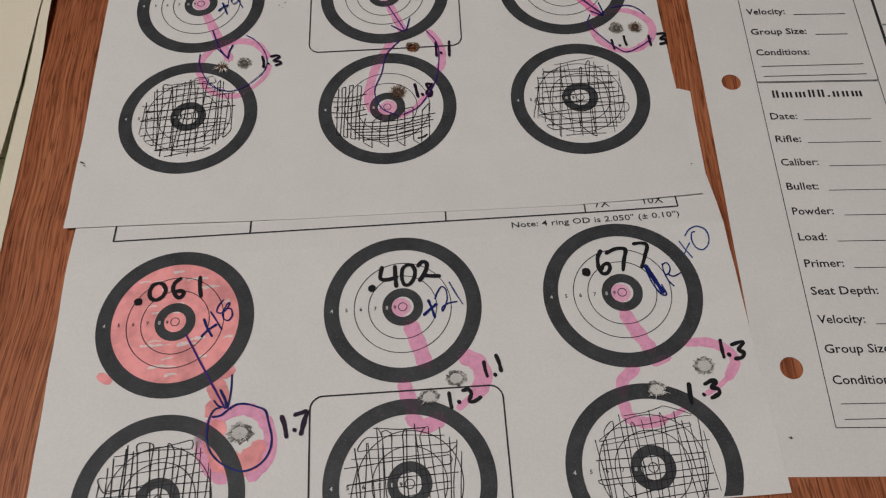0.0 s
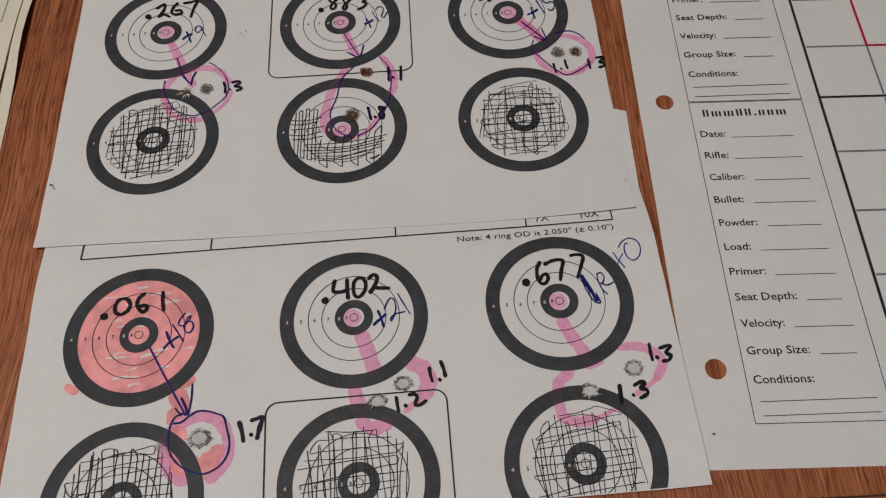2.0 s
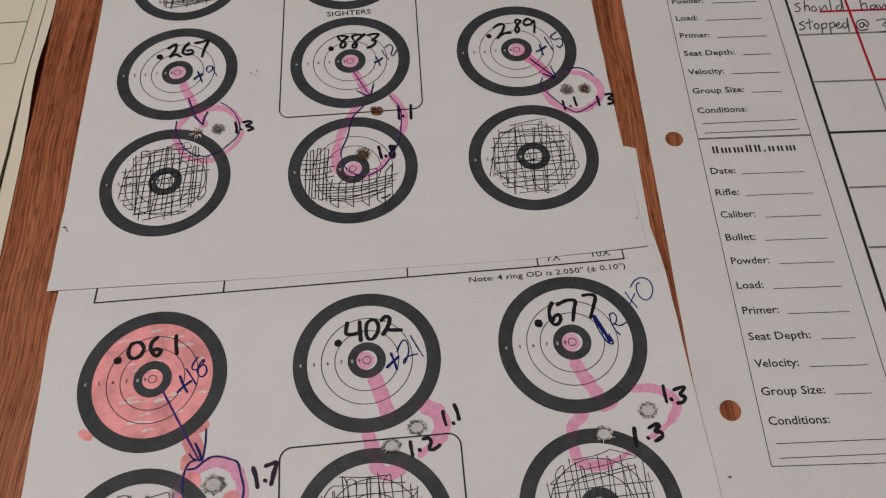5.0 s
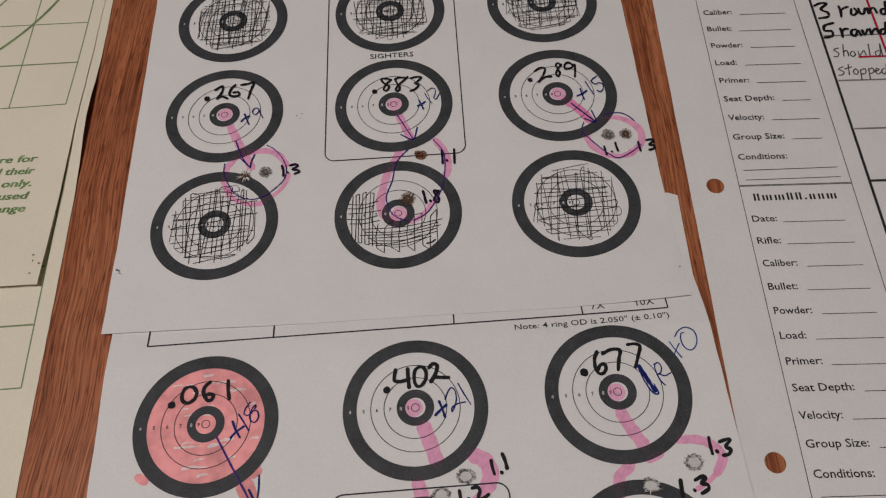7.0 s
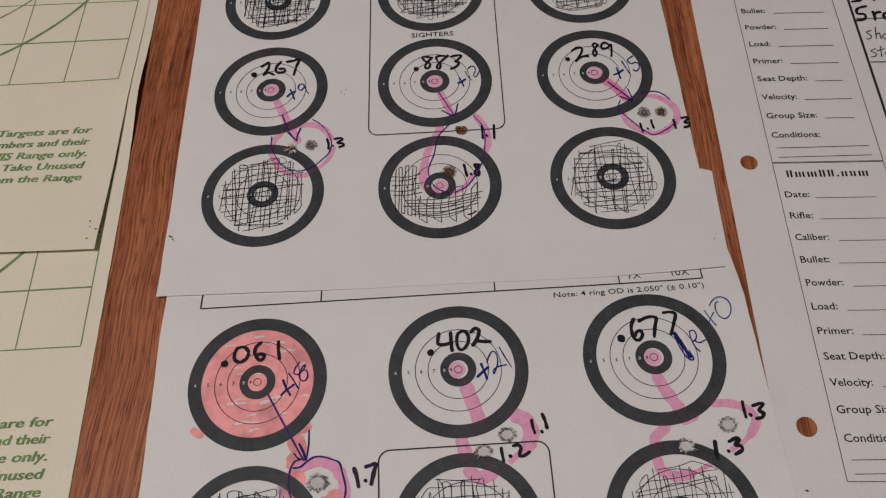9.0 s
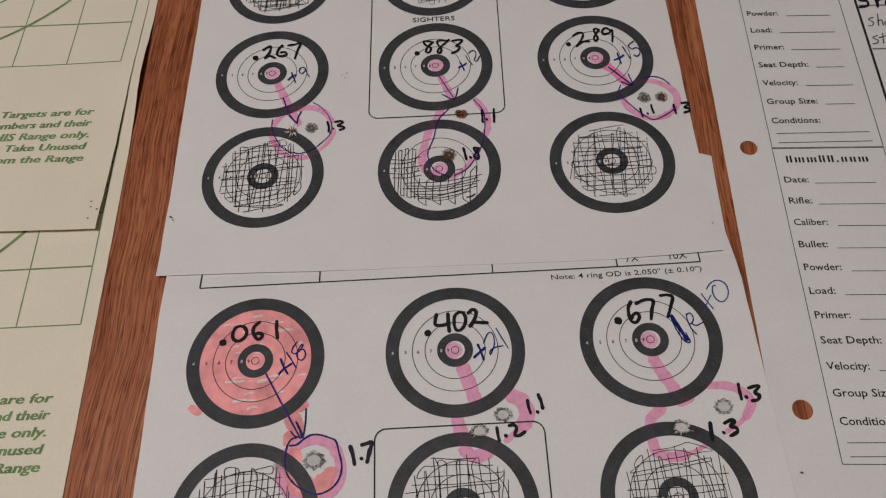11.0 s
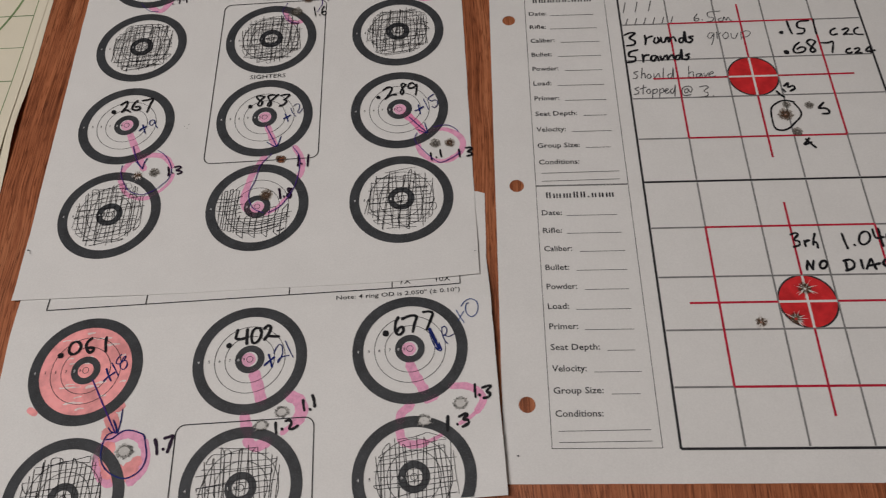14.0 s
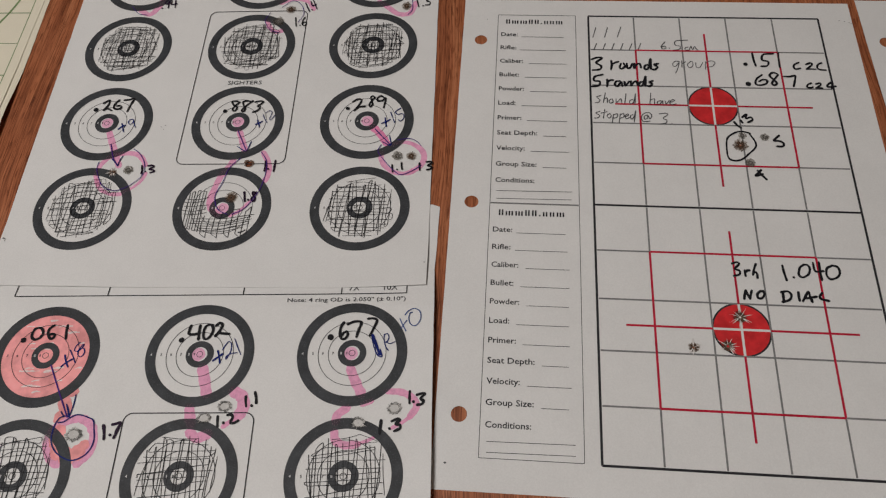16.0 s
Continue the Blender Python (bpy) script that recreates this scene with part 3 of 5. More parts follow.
def a_height(x, y):
    low = max(0.0, 1 - (y + 97.5) / 45)
    corner = max(0.0, (x - 35) / 72)
    return 0.0006 + 0.0013 * low * low + 0.0016 * low * low * corner * corner + 0.00012 * low * (1 + math.sin(x * 0.07)) + 0.00015 * math.sin(x * 0.03 + y * 0.021) + 0.0002


a_edge = edge_points([(-108.6, -99.0), (-48.0, -99.7), (17.0, -99.5), (63.0, -99.6), (106.3, -98.3), (105.6, 182.0), (-110.8, 181.0)], 9, 0.12, 5)
A = Sheet(paper("target_sheet", "white paper shooting target with twelve black-ringed bulls and scores", "paper target", "ring target sheets", pose(-0.18906, 0.17217, 0, 0, 0, 2.215), PAPER, a_edge, hole_loops(A_HOLES), a_height), a_height)
# dye first, print and pen over it
for x in COLUMNS:
    A.lay("highlighter_dot", disc(bmesh.new(), x + 0.2, 0.0, 3.2, 0.1, int(x), 20), PINK, "pink highlighter in the bull's centre")
A.lay("highlighter_dot", disc(bmesh.new(), COLUMNS[1] + 1.0, -ROW - 0.6, 3.4, 0.1, 8, 20), PINK, "pink highlighter in the bull's centre")
marker_arc(A, (-56.4, -32.8), 13.2, 12.6, 2.6, 100, 215, PINK)
marker_arc(A, (-56.4, -31.9), 13.0, 11.5, 2.8, 20, 112, PINK)
marker_arc(A, (-56.4, -32.8), 13.2, 12.6, 1.8, 290, 360, PINK)
marker_arc(A, (-56.8, -33.7), 12.0, 12.5, 2.2, 195, 290, PINK)
marker_line(A, [(-69.3, -6.4), (-64.1, -17.5), (-58.8, -28.3)], 3.6, PINK)
marker_line(A, [(2.0, -5.4), (7.2, -19.0)], 3.2, PINK)
marker_line(A, [(2.1, -25.6), (-2.9, -35.2), (-5.8, -47.3), (-5.0, -54.2), (-0.7, -58.5)], 3.4, PINK)
marker_line(A, [(17.3, -20.3), (20.8, -26.8), (21.8, -33.9), (20.4, -38.4)], 3.0, PINK)
marker_line(A, [(14.8, -50.4), (10.4, -55.9), (5.7, -58.9)], 2.0, PINK)
marker_line(A, [(73.5, -3.6), (78.6, -9.3), (82.1, -15.1)], 4.2, PINK_STRONG)
marker_arc(A, (90.9, -23.8), 10.8, 9.8, 2.6, 165, 300, PINK)
marker_arc(A, (90.9, -23.8), 10.8, 9.5, 3.0, 300, 420, PINK)
marker_arc(A, (90.9, -23.8), 10.8, 9.5, 2.2, 60, 130, PINK)
marker_line(A, [(-72.2, 84.2), (-65.9, 80.8), (-61.6, 86.7), (-60.0, 92.3)], 3.4, PINK)
marker_line(A, [(71.1, 88.4), (77.5, 82.7), (83.1, 78.1), (89.7, 78.8), (92.6, 87.0)], 3.4, PINK)
marker_line(A, [(12.4, 87.9), (19.4, 91.4), (28.1, 89.4), (32.6, 82.8)], 2.6, PINK)
marker_line(A, [(6.1, 74.3), (8.2, 68.8), (12.0, 65.2), (15.9, 66.0)], 3.0, PINK)
for row in range(-1, 3):
    for x in COLUMNS:
        bullseye(A, x - 0.6 * row, ROW * row - 0.1)
dye_over_print(A)
rounded_box(A, -28.6, 29.4, -27.6, 81.6, 4.0, 0.45)
A.lay("printed_word", letters("SIGHTERS", 0.0, 25.9, 2.6, 19.2, 0.0, 0, "CENTER"), TONER_LINE, "small printed word SIGHTERS")
hatch(A, COLUMNS[0] + 0.6, -ROW, 3, 21, 18.0, turn=0.05)
zigzag(A, COLUMNS[1] + 0.6, -ROW, [(x, 10.5 - 0.3 * abs(x + 13), -11.5 - 0.35 * (x + 18)) for x in (-18.2, -16.9, -15.8, -14.4, -13.2, -11.6, -10.2)], 41)
zigzag(A, COLUMNS[1] + 0.6, -ROW, [(x, -4.5 + 0.22 * (x + 8) - (2.4 if k % 3 == 1 else 0), -14.5 - (3.2 if k % 2 else 0.8)) for k, x in enumerate((-8.6, -5.6, -3.0, 0.2, 3.4, 6.0, 9.2, 12.0, 14.8))], 42)
for k, (y, x0, x1) in enumerate(((5.6, -19.5, -7.6), (3.6, -20.0, -9.4), (1.2, -19.6, -6.8), (-1.2, -20.2, -8.0), (-3.4, -19.0, -7.4), (-6.2, -14.0, 17.2), (-7.6, -13.0, 15.6), (-8.9, -15.0, 16.4), (-10.4, -12.0, 14.6), (-11.6, -10.6, 15.2), (-12.8, -11.4, 9.0), (-13.8, -9.0, 12.4))):
    pen_line(A, [(COLUMNS[1] + 0.6 + x0, y - ROW - 0.4), (COLUMNS[1] + 0.6 + (x0 + x1) / 2, y - ROW - 0.9 + 0.3 * (k % 3)), (COLUMNS[1] + 0.6 + x1, y - ROW + (0.4 if k < 5 else 2.2))], 0.26, SCRIBBLE)
pen_line(A, [(COLUMNS[1] + 11.4, -ROW - 14.6), (COLUMNS[1] + 13.2, -ROW - 14.2), (COLUMNS[1] + 14.6, -ROW - 13.2)], 0.6, SCRIBBLE)
hatch(A, COLUMNS[2] + 0.6, -ROW, 5, 21, 18.0)
for k, x in enumerate(COLUMNS):
    hatch(A, x, ROW, 6 + k, 25, 18.0)
written(A, "267", 1.05, MARKER, [(-77.3, 13.5), (-75.8, 14.7), (-74.2, 15.4), (-74.3, 12.2), (-76.1, 8.6)], [(-76, 8.8), (-74.1, 9.7), (-71.6, 8.4)], [(-68.8, 15.7), (-70.4, 13.5), (-70.9, 10.5), (-69.1, 9.3), (-66.7, 10), (-67.2, 11.6), (-69.3, 11.5)], [(-66.2, 15.5), (-63.3, 15.9), (-60.6, 16.5), (-61.7, 12.3), (-62.6, 7.6)])
blot(A, (-80.5, 8.9), 1.3, MARKER)
written(A, "+", 0.7, BLUE, [(-64.7, -4.5), (-63.4, -3), (-61.4, -1.9)], [(-63.5, -0.7), (-62.5, -3.3), (-61.4, -6.2)])
written(A, "9", 0.42, BLUE, [(-57.5, 1.4), (-58.4, 2.2), (-59.8, 1.7), (-60.1, -0.2), (-58.8, -1.3), (-57.5, 0.4), (-57.8, 2), (-56.6, -1.2), (-55.5, -3.3)])
written(A, "883", 0.95, MARKER, [(-0.7, 13.2), (-2.6, 13.8), (-4.8, 13.8), (-3.8, 11.5), (-1.6, 9.8), (-2.3, 7.4), (-3.8, 7.8), (-3, 10.4), (-0.5, 13.2)], [(5.7, 13.6), (3.2, 14), (1.3, 13.3), (1.9, 11.1), (3.1, 8.9), (2.6, 6.8), (1.4, 7.1), (2.3, 9.5), (6.6, 14)], [(7.9, 13.3), (10.7, 13.8), (12.6, 13.3), (10.6, 11), (9.7, 10.3), (11.3, 9.3), (10, 7.3), (7.7, 6.2)])
blot(A, (-7.8, 7.1), 1.15, MARKER)
written(A, "+", 0.65, BLUE, [(10.5, -2.1), (12.1, -1.4), (13.8, -0.1)], [(11.2, 0.7), (12.1, -1.4), (12.8, -3.9)])
written(A, "12", 0.36, BLUE, [(13.8, 4.4), (14.8, 1.7), (16.6, -1.1)], [(15, 5.6), (16.6, 7), (18.2, 6.4), (18.2, 4), (17.5, 1.7), (18.5, 1), (20.1, 3.9)])
written(A, "289", 0.95, MARKER, [(61.8, 12.7), (64.5, 14.6), (66.5, 13.8), (65.4, 10.4), (63, 6.6)], [(63.2, 6.9), (65.9, 9.1), (68.8, 9.3)], [(73.7, 15.4), (72.6, 16.6), (71.5, 15.6), (72.1, 13.1), (72.7, 11), (71.8, 9.1), (71, 10.5), (71.9, 12.9), (73.9, 15.7)], [(79.1, 14.8), (77.1, 16.6), (75.3, 15.3), (75.4, 13.1), (78, 13.6), (79.5, 15.3), (79.5, 12.6), (78.9, 8.5)])
blot(A, (59.5, 8.1), 1.1, MARKER)
written(A, "+", 0.75, BLUE, [(78.4, -2.1), (80.7, -1.1), (82.8, 0.4)], [(80.2, 1.7), (80.6, -1.3), (81.2, -4.2)])
written(A, "15", 0.5, BLUE, [(82.9, 5.4), (84.1, 2.1), (85.4, -1.6)], [(88.2, 8.1), (86.1, 6.5), (85.5, 5.3), (87, 3.7), (88.5, 4.4), (90, 3.6), (90, 1.1), (88.5, -0.6), (87.3, 0.3)])
written(A, "1.3", 1, MARKER_VIOLET, [(-46.2, -28.5), (-45.5, -31.1), (-45.4, -33.6)], [(-43.7, -32), (-43.5, -32.2)], [(-42.9, -28.7), (-40.6, -28.3), (-39.6, -29.1), (-41.7, -30.7), (-39.7, -31.2), (-38.9, -32.1), (-40.8, -33)])
written(A, "", 0.36, VIOLET, [(-52.9, -17.8), (-49.6, -20.2), (-46.2, -24.8), (-44.3, -30.2), (-45, -35.3), (-48.7, -39.7), (-52.4, -42.6), (-57.7, -44.1), (-64, -41.4), (-67.4, -36.5), (-69.8, -30.8), (-69.9, -26)])
written(A, "", 0.5, VIOLET, [(-66.2, -14.6), (-62.9, -23.2), (-59.2, -28.7)])
written(A, "", 0.5, BLUE, [(-63.5, -23.8), (-61.1, -26.5), (-59.2, -28.7)])
written(A, "", 0.5, BLUE, [(-57.8, -22.3), (-58.9, -25.4), (-59.2, -28.7)])
written(A, "1.1", 0.95, MARKER, [(85.8, -29), (86, -31), (86.3, -33.2)], [(88.5, -31.7), (88.7, -31.9)], [(90.6, -27.5), (90.7, -29.4), (91.1, -31.6)])
written(A, "1.3", 0.95, MARKER, [(99.9, -27.9), (100, -30.1), (100.2, -32.3)], [(103.3, -27.1), (105.5, -26.9), (106.3, -27.6), (104.2, -29.4), (106, -30), (105.8, -31.4), (103.8, -32)])
written(A, "1.1", 1, MARKER_VIOLET, [(19.6, -25.9), (19.6, -29.1), (19.6, -32.3)], [(21.3, -30.9), (21.5, -31.2)], [(24.6, -25.8), (24.5, -29.1), (24.4, -32.5)])
written(A, "1.8", 1, MARKER_VIOLET, [(11.1, -45.2), (11.6, -47.9), (12.1, -50.7)], [(13.7, -49.7), (13.9, -50)], [(17.2, -45.6), (15.5, -45.2), (15.9, -47.1), (17.2, -48.6), (16.7, -50.7), (15.3, -49.5), (16.1, -47.6), (17.4, -45.3)])
pen_line(A, [(1.7, -6.4), (7.9, -19.1)], 0.5, VIOLET)
pen_line(A, [(2.9, -16.6), (7.9, -19.4), (9.9, -13.4)], 0.5, BLUE)
pen_line(A, [(5.8, -24.1), (0.8, -30.5), (-1.1, -39.1), (-3.7, -47.4), (-1.1, -55.2), (4.5, -58.5)], 0.4, VIOLET)
pen_line(A, [(6.8, -58.4), (12.7, -54.7), (18.3, -45.1), (20.3, -35.5), (20.1, -26.7), (16.3, -20.2)], 0.4, VIOLET)
pen_line(A, [(75.4, -5.9), (84.3, -16.4)], 0.6, BLUE)
pen_line(A, [(79.8, -14.3), (84.3, -16.4), (83.3, -10.2)], 0.6, BLUE)
pen_line(A, [(87.8, -13.0), (94.0, -12.2), (97.8, -14.0), (100.2, -16.9)], 0.4, VIOLET)
pen_line(A, [(79.3, -16.1), (78.0, -20.6), (82.1, -26.8), (87.1, -32.7), (90.8, -35.0), (96.1, -32.7), (100.9, -29.2)], 0.4, VIOLET)
hand(A, ".94", (-60.3, 85.3), (-50.8, 86.0), 5.7, 0.7, MARKER_VIOLET)
hand(A, "1.4", (29.5, 80.6), (35.0, 82.7), 6.9, 0.7, MARKER_VIOLET)
hand(A, "1.6", (22.9, 68.6), (29.8, 69.3), 6.4, 0.7, MARKER)
hand(A, "1.3", (93.4, 83.3), (101.3, 84.5), 6.4, 0.7, MARKER)
pen_line(A, [(-77.7, 87.1), (-72.9, 81.4), (-67.1, 79.9)], 0.35, VIOLET)
pen_line(A, [(13.5, 84.1), (19.6, 89.6), (25.2, 85.7), (27.1, 78.4), (24.5, 72.1)], 0.35, VIOLET)
pen_line(A, [(7.3, 80.1), (4.9, 73.4), (9.3, 66.2), (14.2, 64.3)], 0.35, VIOLET)
pen_line(A, [(90.5, 89.8), (90.9, 81.5), (88.4, 77.0)], 0.35, VIOLET)
bullet_holes(A, A_HOLES)
for k, (x, y, r) in enumerate(((-107.0, -72.6, 0.5), (-105.8, -74.2, 0.35), (-106.4, -73.0, 0.3), (104.9, -86.2, 0.32), (-41.0, -3.4, 0.3), (-38.8, -2.4, 0.3), (-39.5, -5.0, 0.25))):
    speck(A, x, y, r, k)

# cut-off white target sheet below it
B_HOLES = [
    (-49.6, -37.1, 3.01, "torn"),
    (15.4, -24.8, 2.51, "torn"),
    (7.0, -30.0, 2.41, "torn"),
    (90.6, -26.2, 2.61, "torn"),
    (75.1, -32.4, 2.51, "torn"),
]


def b_height(x, y):
    """Stands a few millimetres off the table below the sheet that pins it down, most along one side."""
    low, side = min(1.0, max(0.0, (52 - y) / 34)), max(0.0, 1 - (106.5 - x) / 70)
    free = low * low * (3 - 2 * low)
    return 0.0003 + 0.0027 * free + 0.0018 * side ** 3 * free + 0.0001 * (1 + math.sin(x * 0.035 + 1.0) * math.cos(y * 0.03))


b_edge = edge_points([(-110.3, -64.2), (107.0, -64.4), (107.0, 30.0), (106.7, 43.0), (107.5, 54.0), (108.0, 65.0), (108.8, 78.5), (105.0, 80.0), (-110.3, 78.0)], 8, 0.12, 9)
B = Sheet(paper("target_sheet", "white paper target cut through its second row of bulls", "paper target", "ring target sheets", pose(-0.17890, 0.03913, 0, 0, 0, 3.270) @ Matrix.Diagonal((0.989, 0.989, 1, 1)), PAPER, b_edge, hole_loops(B_HOLES), b_height), b_height, -64.1)
B.lay("highlighter_fill", disc(bmesh.new(), COLUMNS[0] - 0.3, -0.2, 21.6, 0.012, 3, 60), SALMON, "bull filled in with salmon-red highlighter")
for x in COLUMNS[1:]:
    B.lay("highlighter_dot", disc(bmesh.new(), x - 0.8, -0.3, 3.1, 0.1, int(x), 20), PINK, "pink highlighter in the bull's centre")
rnd = random.Random(31)
for y, count in ((-17.6, 6), (-15.0, 4), (-12.5, 5), (-8.0, 7), (-6.4, 5), (3.0, 3), (5.5, 3), (11.0, 4), (14.2, 6), (17.0, 5)):
    for k in range(count):
        x, w = COLUMNS[0] + rnd.uniform(-13, 16), rnd.uniform(0.35, 1.0)
        if math.hypot(x + 1.5 - COLUMNS[0], y) < 18.5:
            B.lay("unfilled_gap", ribbon(bmesh.new(), smooth_line([(x, y + rnd.uniform(-0.4, 0.4)), (x + 1.2, y + 0.2), (x + rnd.uniform(1.8, 4.0), y + rnd.uniform(0.0, 0.6))], 0.4), w, k, 0.5, 0.0), PALE_GAP)
marker_line(B, [(-57.8, -22.2), (-56.2, -26.4), (-57.7, -29.6)], 6.0, SALMON)
marker_arc(B, (-50.6, -40.4), 10.2, 10.3, 4.0, -60, 250, PINK)
for x, y, r, seed in ((-56.6, -35.4, 3.0, 4), (-57.0, -39.6, 3.4, 5), (-55.0, -44.4, 3.6, 6), (-50.4, -46.6, 4.0, 7), (-46.0, -44.6, 3.6, 8), (-44.0, -41.6, 2.4, 9)):
    B.lay("highlighter_patch", disc(bmesh.new(), x, y, r, 0.12, seed, 24), SALMON, "patch of salmon-red highlighter")
marker_line(B, [(-93.8, -16.7), (-91.3, -18.3)], 3, SALMON)
marker_line(B, [(-55.5, -18.6), (-53.8, -17.6)], 3.4, SALMON)
marker_line(B, [(2.5, -6.9), (4.6, -13.4), (6.2, -19.0)], 4.8, PINK)
marker_line(B, [(-0.4, -25.5), (0.7, -29.9), (1.7, -32.5)], 4.6, PINK)
marker_line(B, [(1.6, -36.2), (5.1, -38.6), (9.8, -36.9)], 4.6, PINK)
marker_line(B, [(18.6, -18.0), (22.3, -20.2), (23.8, -24.5), (22.4, -28.5)], 5.4, PINK)
marker_line(B, [(20.5, -30.2), (16.0, -33.6)], 2.2, PINK)
marker_line(B, [(70.0, -7.7), (72.5, -13.5), (75.5, -19.1)], 4.4, PINK)
marker_line(B, [(76.3, -24.2), (80.3, -22.6)], 2.4, PINK)
marker_line(B, [(69.7, -25.6), (65.9, -28.5), (65.1, -31.7)], 3.6, PINK)
marker_line(B, [(64.9, -35.9), (65.7, -39.8), (69.8, -41.9), (75.2, -41.5)], 3.6, PINK)
marker_line(B, [(75.2, -41.4), (79.0, -40.2), (82.3, -38.6)], 1.6, PINK)
marker_line(B, [(87.1, -18.4), (93.4, -18.9), (98.4, -21.6), (100.2, -25.4), (97.4, -29.9)], 3.0, PINK)
marker_line(B, [(97.4, -29.9), (94.0, -32.5), (89.9, -34.6)], 1.6, PINK)
for row in (0, -1):
    for x in COLUMNS:
        bullseye(B, x - 0.2, (ROW + 0.3) * row - 0.25)
dye_over_print(B)
rounded_box(B, -29.0, 29.2, -140.0, -27.6, 4.0, 0.5)
for a, b in (((-96.3, 30.4), (93.9, 29.6)), ((-96.3, 30.4), (-96.0, 60.0)), ((-50.3, 30.4), (-50.0, 60.0)), ((15.8, 30.0), (16.1, 60.0)), ((62.9, 30.0), (63.3, 60.0)), ((93.9, 29.6), (94.3, 60.0)), ((-96.0, 60.0), (94.3, 60.0))):
    B.lay("table_rule", straight(bmesh.new(), a, b, 0.5), TONER_LINE)
B.lay("printed_note", letters("Note: 4 ring OD is 2.050\" (± 0.10\")", 37.6, 25.6, 2.1, 56.0, 0.004), TONER_LINE, "small printed note on ring size")
B.lay("printed_word", letters("7X", 66.4, 31.5, 3.0), TONER_LINE)
B.lay("printed_word", letters("10X", 83.0, 31.5, 3.0), TONER_LINE)
for k, x in enumerate(COLUMNS):
    hatch(B, x + (-1.0, -1.0, 1.0)[k], -ROW - 0.3, 21 + k, 18, 18.0, None, 0.05, 0.27)
written(B, "061", 1.25, MARKER, [(-79.3, 13.5), (-80.8, 12.8), (-81.6, 10.4), (-81, 8.4), (-79.1, 7.6), (-77.3, 8.6), (-76.4, 10.9), (-77.5, 13), (-79.2, 13.6)], [(-71.9, 14.7), (-73.7, 13.1), (-74, 10.7), (-72.4, 8.1), (-71, 8.3), (-70.5, 9.8), (-72, 10.3), (-73.4, 9.9)], [(-65.5, 14.7), (-65.4, 11.6), (-64.8, 8)])
blot(B, (-84.9, 7.4), 1.35, MARKER)
written(B, "+", 0.75, BLUE, [(-63.5, -5.8), (-61.9, -4.1), (-59.2, -2.2)], [(-63.1, -0.2), (-62, -2.9), (-60.3, -5.9)])
written(B, "18", 0.5, BLUE, [(-61.2, 2.3), (-59.3, -0.6), (-57.3, -3.9)], [(-57.4, 6.1), (-58.9, 4), (-59.2, 2.1), (-57.5, 1.7), (-55.7, 3.6), (-55.3, 5), (-56.2, 4.4), (-57.3, 1.7), (-56.8, -0.4), (-55.3, -1), (-54.2, 0.7), (-54.8, 2.9), (-56.4, 3)])
written(B, "402", 1.3, MARKER, [(-6.2, 13.8), (-6.7, 11.4), (-6.6, 9.8), (-4.5, 9.4), (-1.5, 10)], [(-1.9, 13.8), (-1.9, 10.2), (-1.7, 7)], [(2.3, 14.4), (0.6, 12.9), (0.2, 9.7), (0.9, 7.4), (2.4, 7.2), (4.1, 9.3), (4.5, 12.1), (3.5, 14), (2.1, 14.2)], [(5.6, 13.6), (7.1, 15), (8.5, 14.2), (8, 11.7), (6, 8.5)], [(6.2, 8.6), (7.4, 10), (9.1, 9.8), (12.4, 9.5)])
blot(B, (-9.6, 6.7), 1.3, MARKER)
written(B, "+", 0.9, BLUE, [(6.8, -3.5), (8.9, -1.7), (10.8, -0.2)], [(8.4, 1.2), (9.4, -1.8), (10.1, -4.5)])
written(B, "21", 0.45, BLUE, [(10.5, 1.7), (11.4, 3.9), (12.8, 5.7), (14.1, 4.7), (14.4, 1.5), (13.4, -1.5), (12.6, -2.8), (12.7, -1.4), (14.5, -0.2), (17.4, 0.3)], [(15.4, 7.1), (17.3, 3), (19.2, -0.7)])
written(B, "677", 1.3, MARKER, [(65.4, 14.6), (64.2, 12.3), (64, 9.4), (64.7, 6.9), (66.3, 6.6), (67.6, 8.3), (67.2, 10), (65.7, 9.6), (64.8, 8.1)], [(67.3, 13.8), (70.1, 15), (72.5, 15.1), (73.6, 14.3), (72.6, 11.1), (71.7, 7.4)], [(76.6, 16.4), (79.1, 16.5), (80.8, 15.4), (79.5, 11.8), (77.9, 8)])
blot(B, (59.8, 7.5), 1.5, MARKER)
written(B, "", 1.35, BLUE, [(79.2, 8.2), (81.2, 3), (82.9, -1.1)])
written(B, "", 0.5, BLUE, [(78.7, 7.9), (80.1, 2.3), (82.1, -1.7), (83.9, -2.1), (83, 1.3)])
written(B, "R", 0.5, BLUE, [(84.5, 8.5), (84.5, 5.9), (85.4, 2.5), (86.7, 0.6)], [(84.4, 8.2), (85.9, 8.8), (86.7, 7.1), (86.1, 5.2), (85.1, 4.6)], [(85.6, 4.7), (87.3, 3.9), (89.6, 4.8)])
written(B, "+0", 0.45, BLUE_LIGHT, [(91.4, 16), (92.7, 13.1), (94.4, 9.9)], [(92, 11.1), (93.4, 13.4), (94.6, 15.1)], [(97, 19), (96, 18.7), (95.5, 16.1), (96.3, 13.4), (98.2, 12.3), (100.2, 13.8), (101.1, 16.7), (100.4, 19.6), (97.9, 21), (95.3, 19.9), (93.6, 17.8)])
written(B, "1.7", 1.3, MARKER_VIOLET, [(-37.3, -33.1), (-36.4, -35.9), (-35.8, -39.1)], [(-33.5, -37.2), (-33.3, -37.4)], [(-33.3, -32.7), (-31.7, -32.3), (-29.9, -32), (-30.6, -34.7), (-31.5, -38.5)])
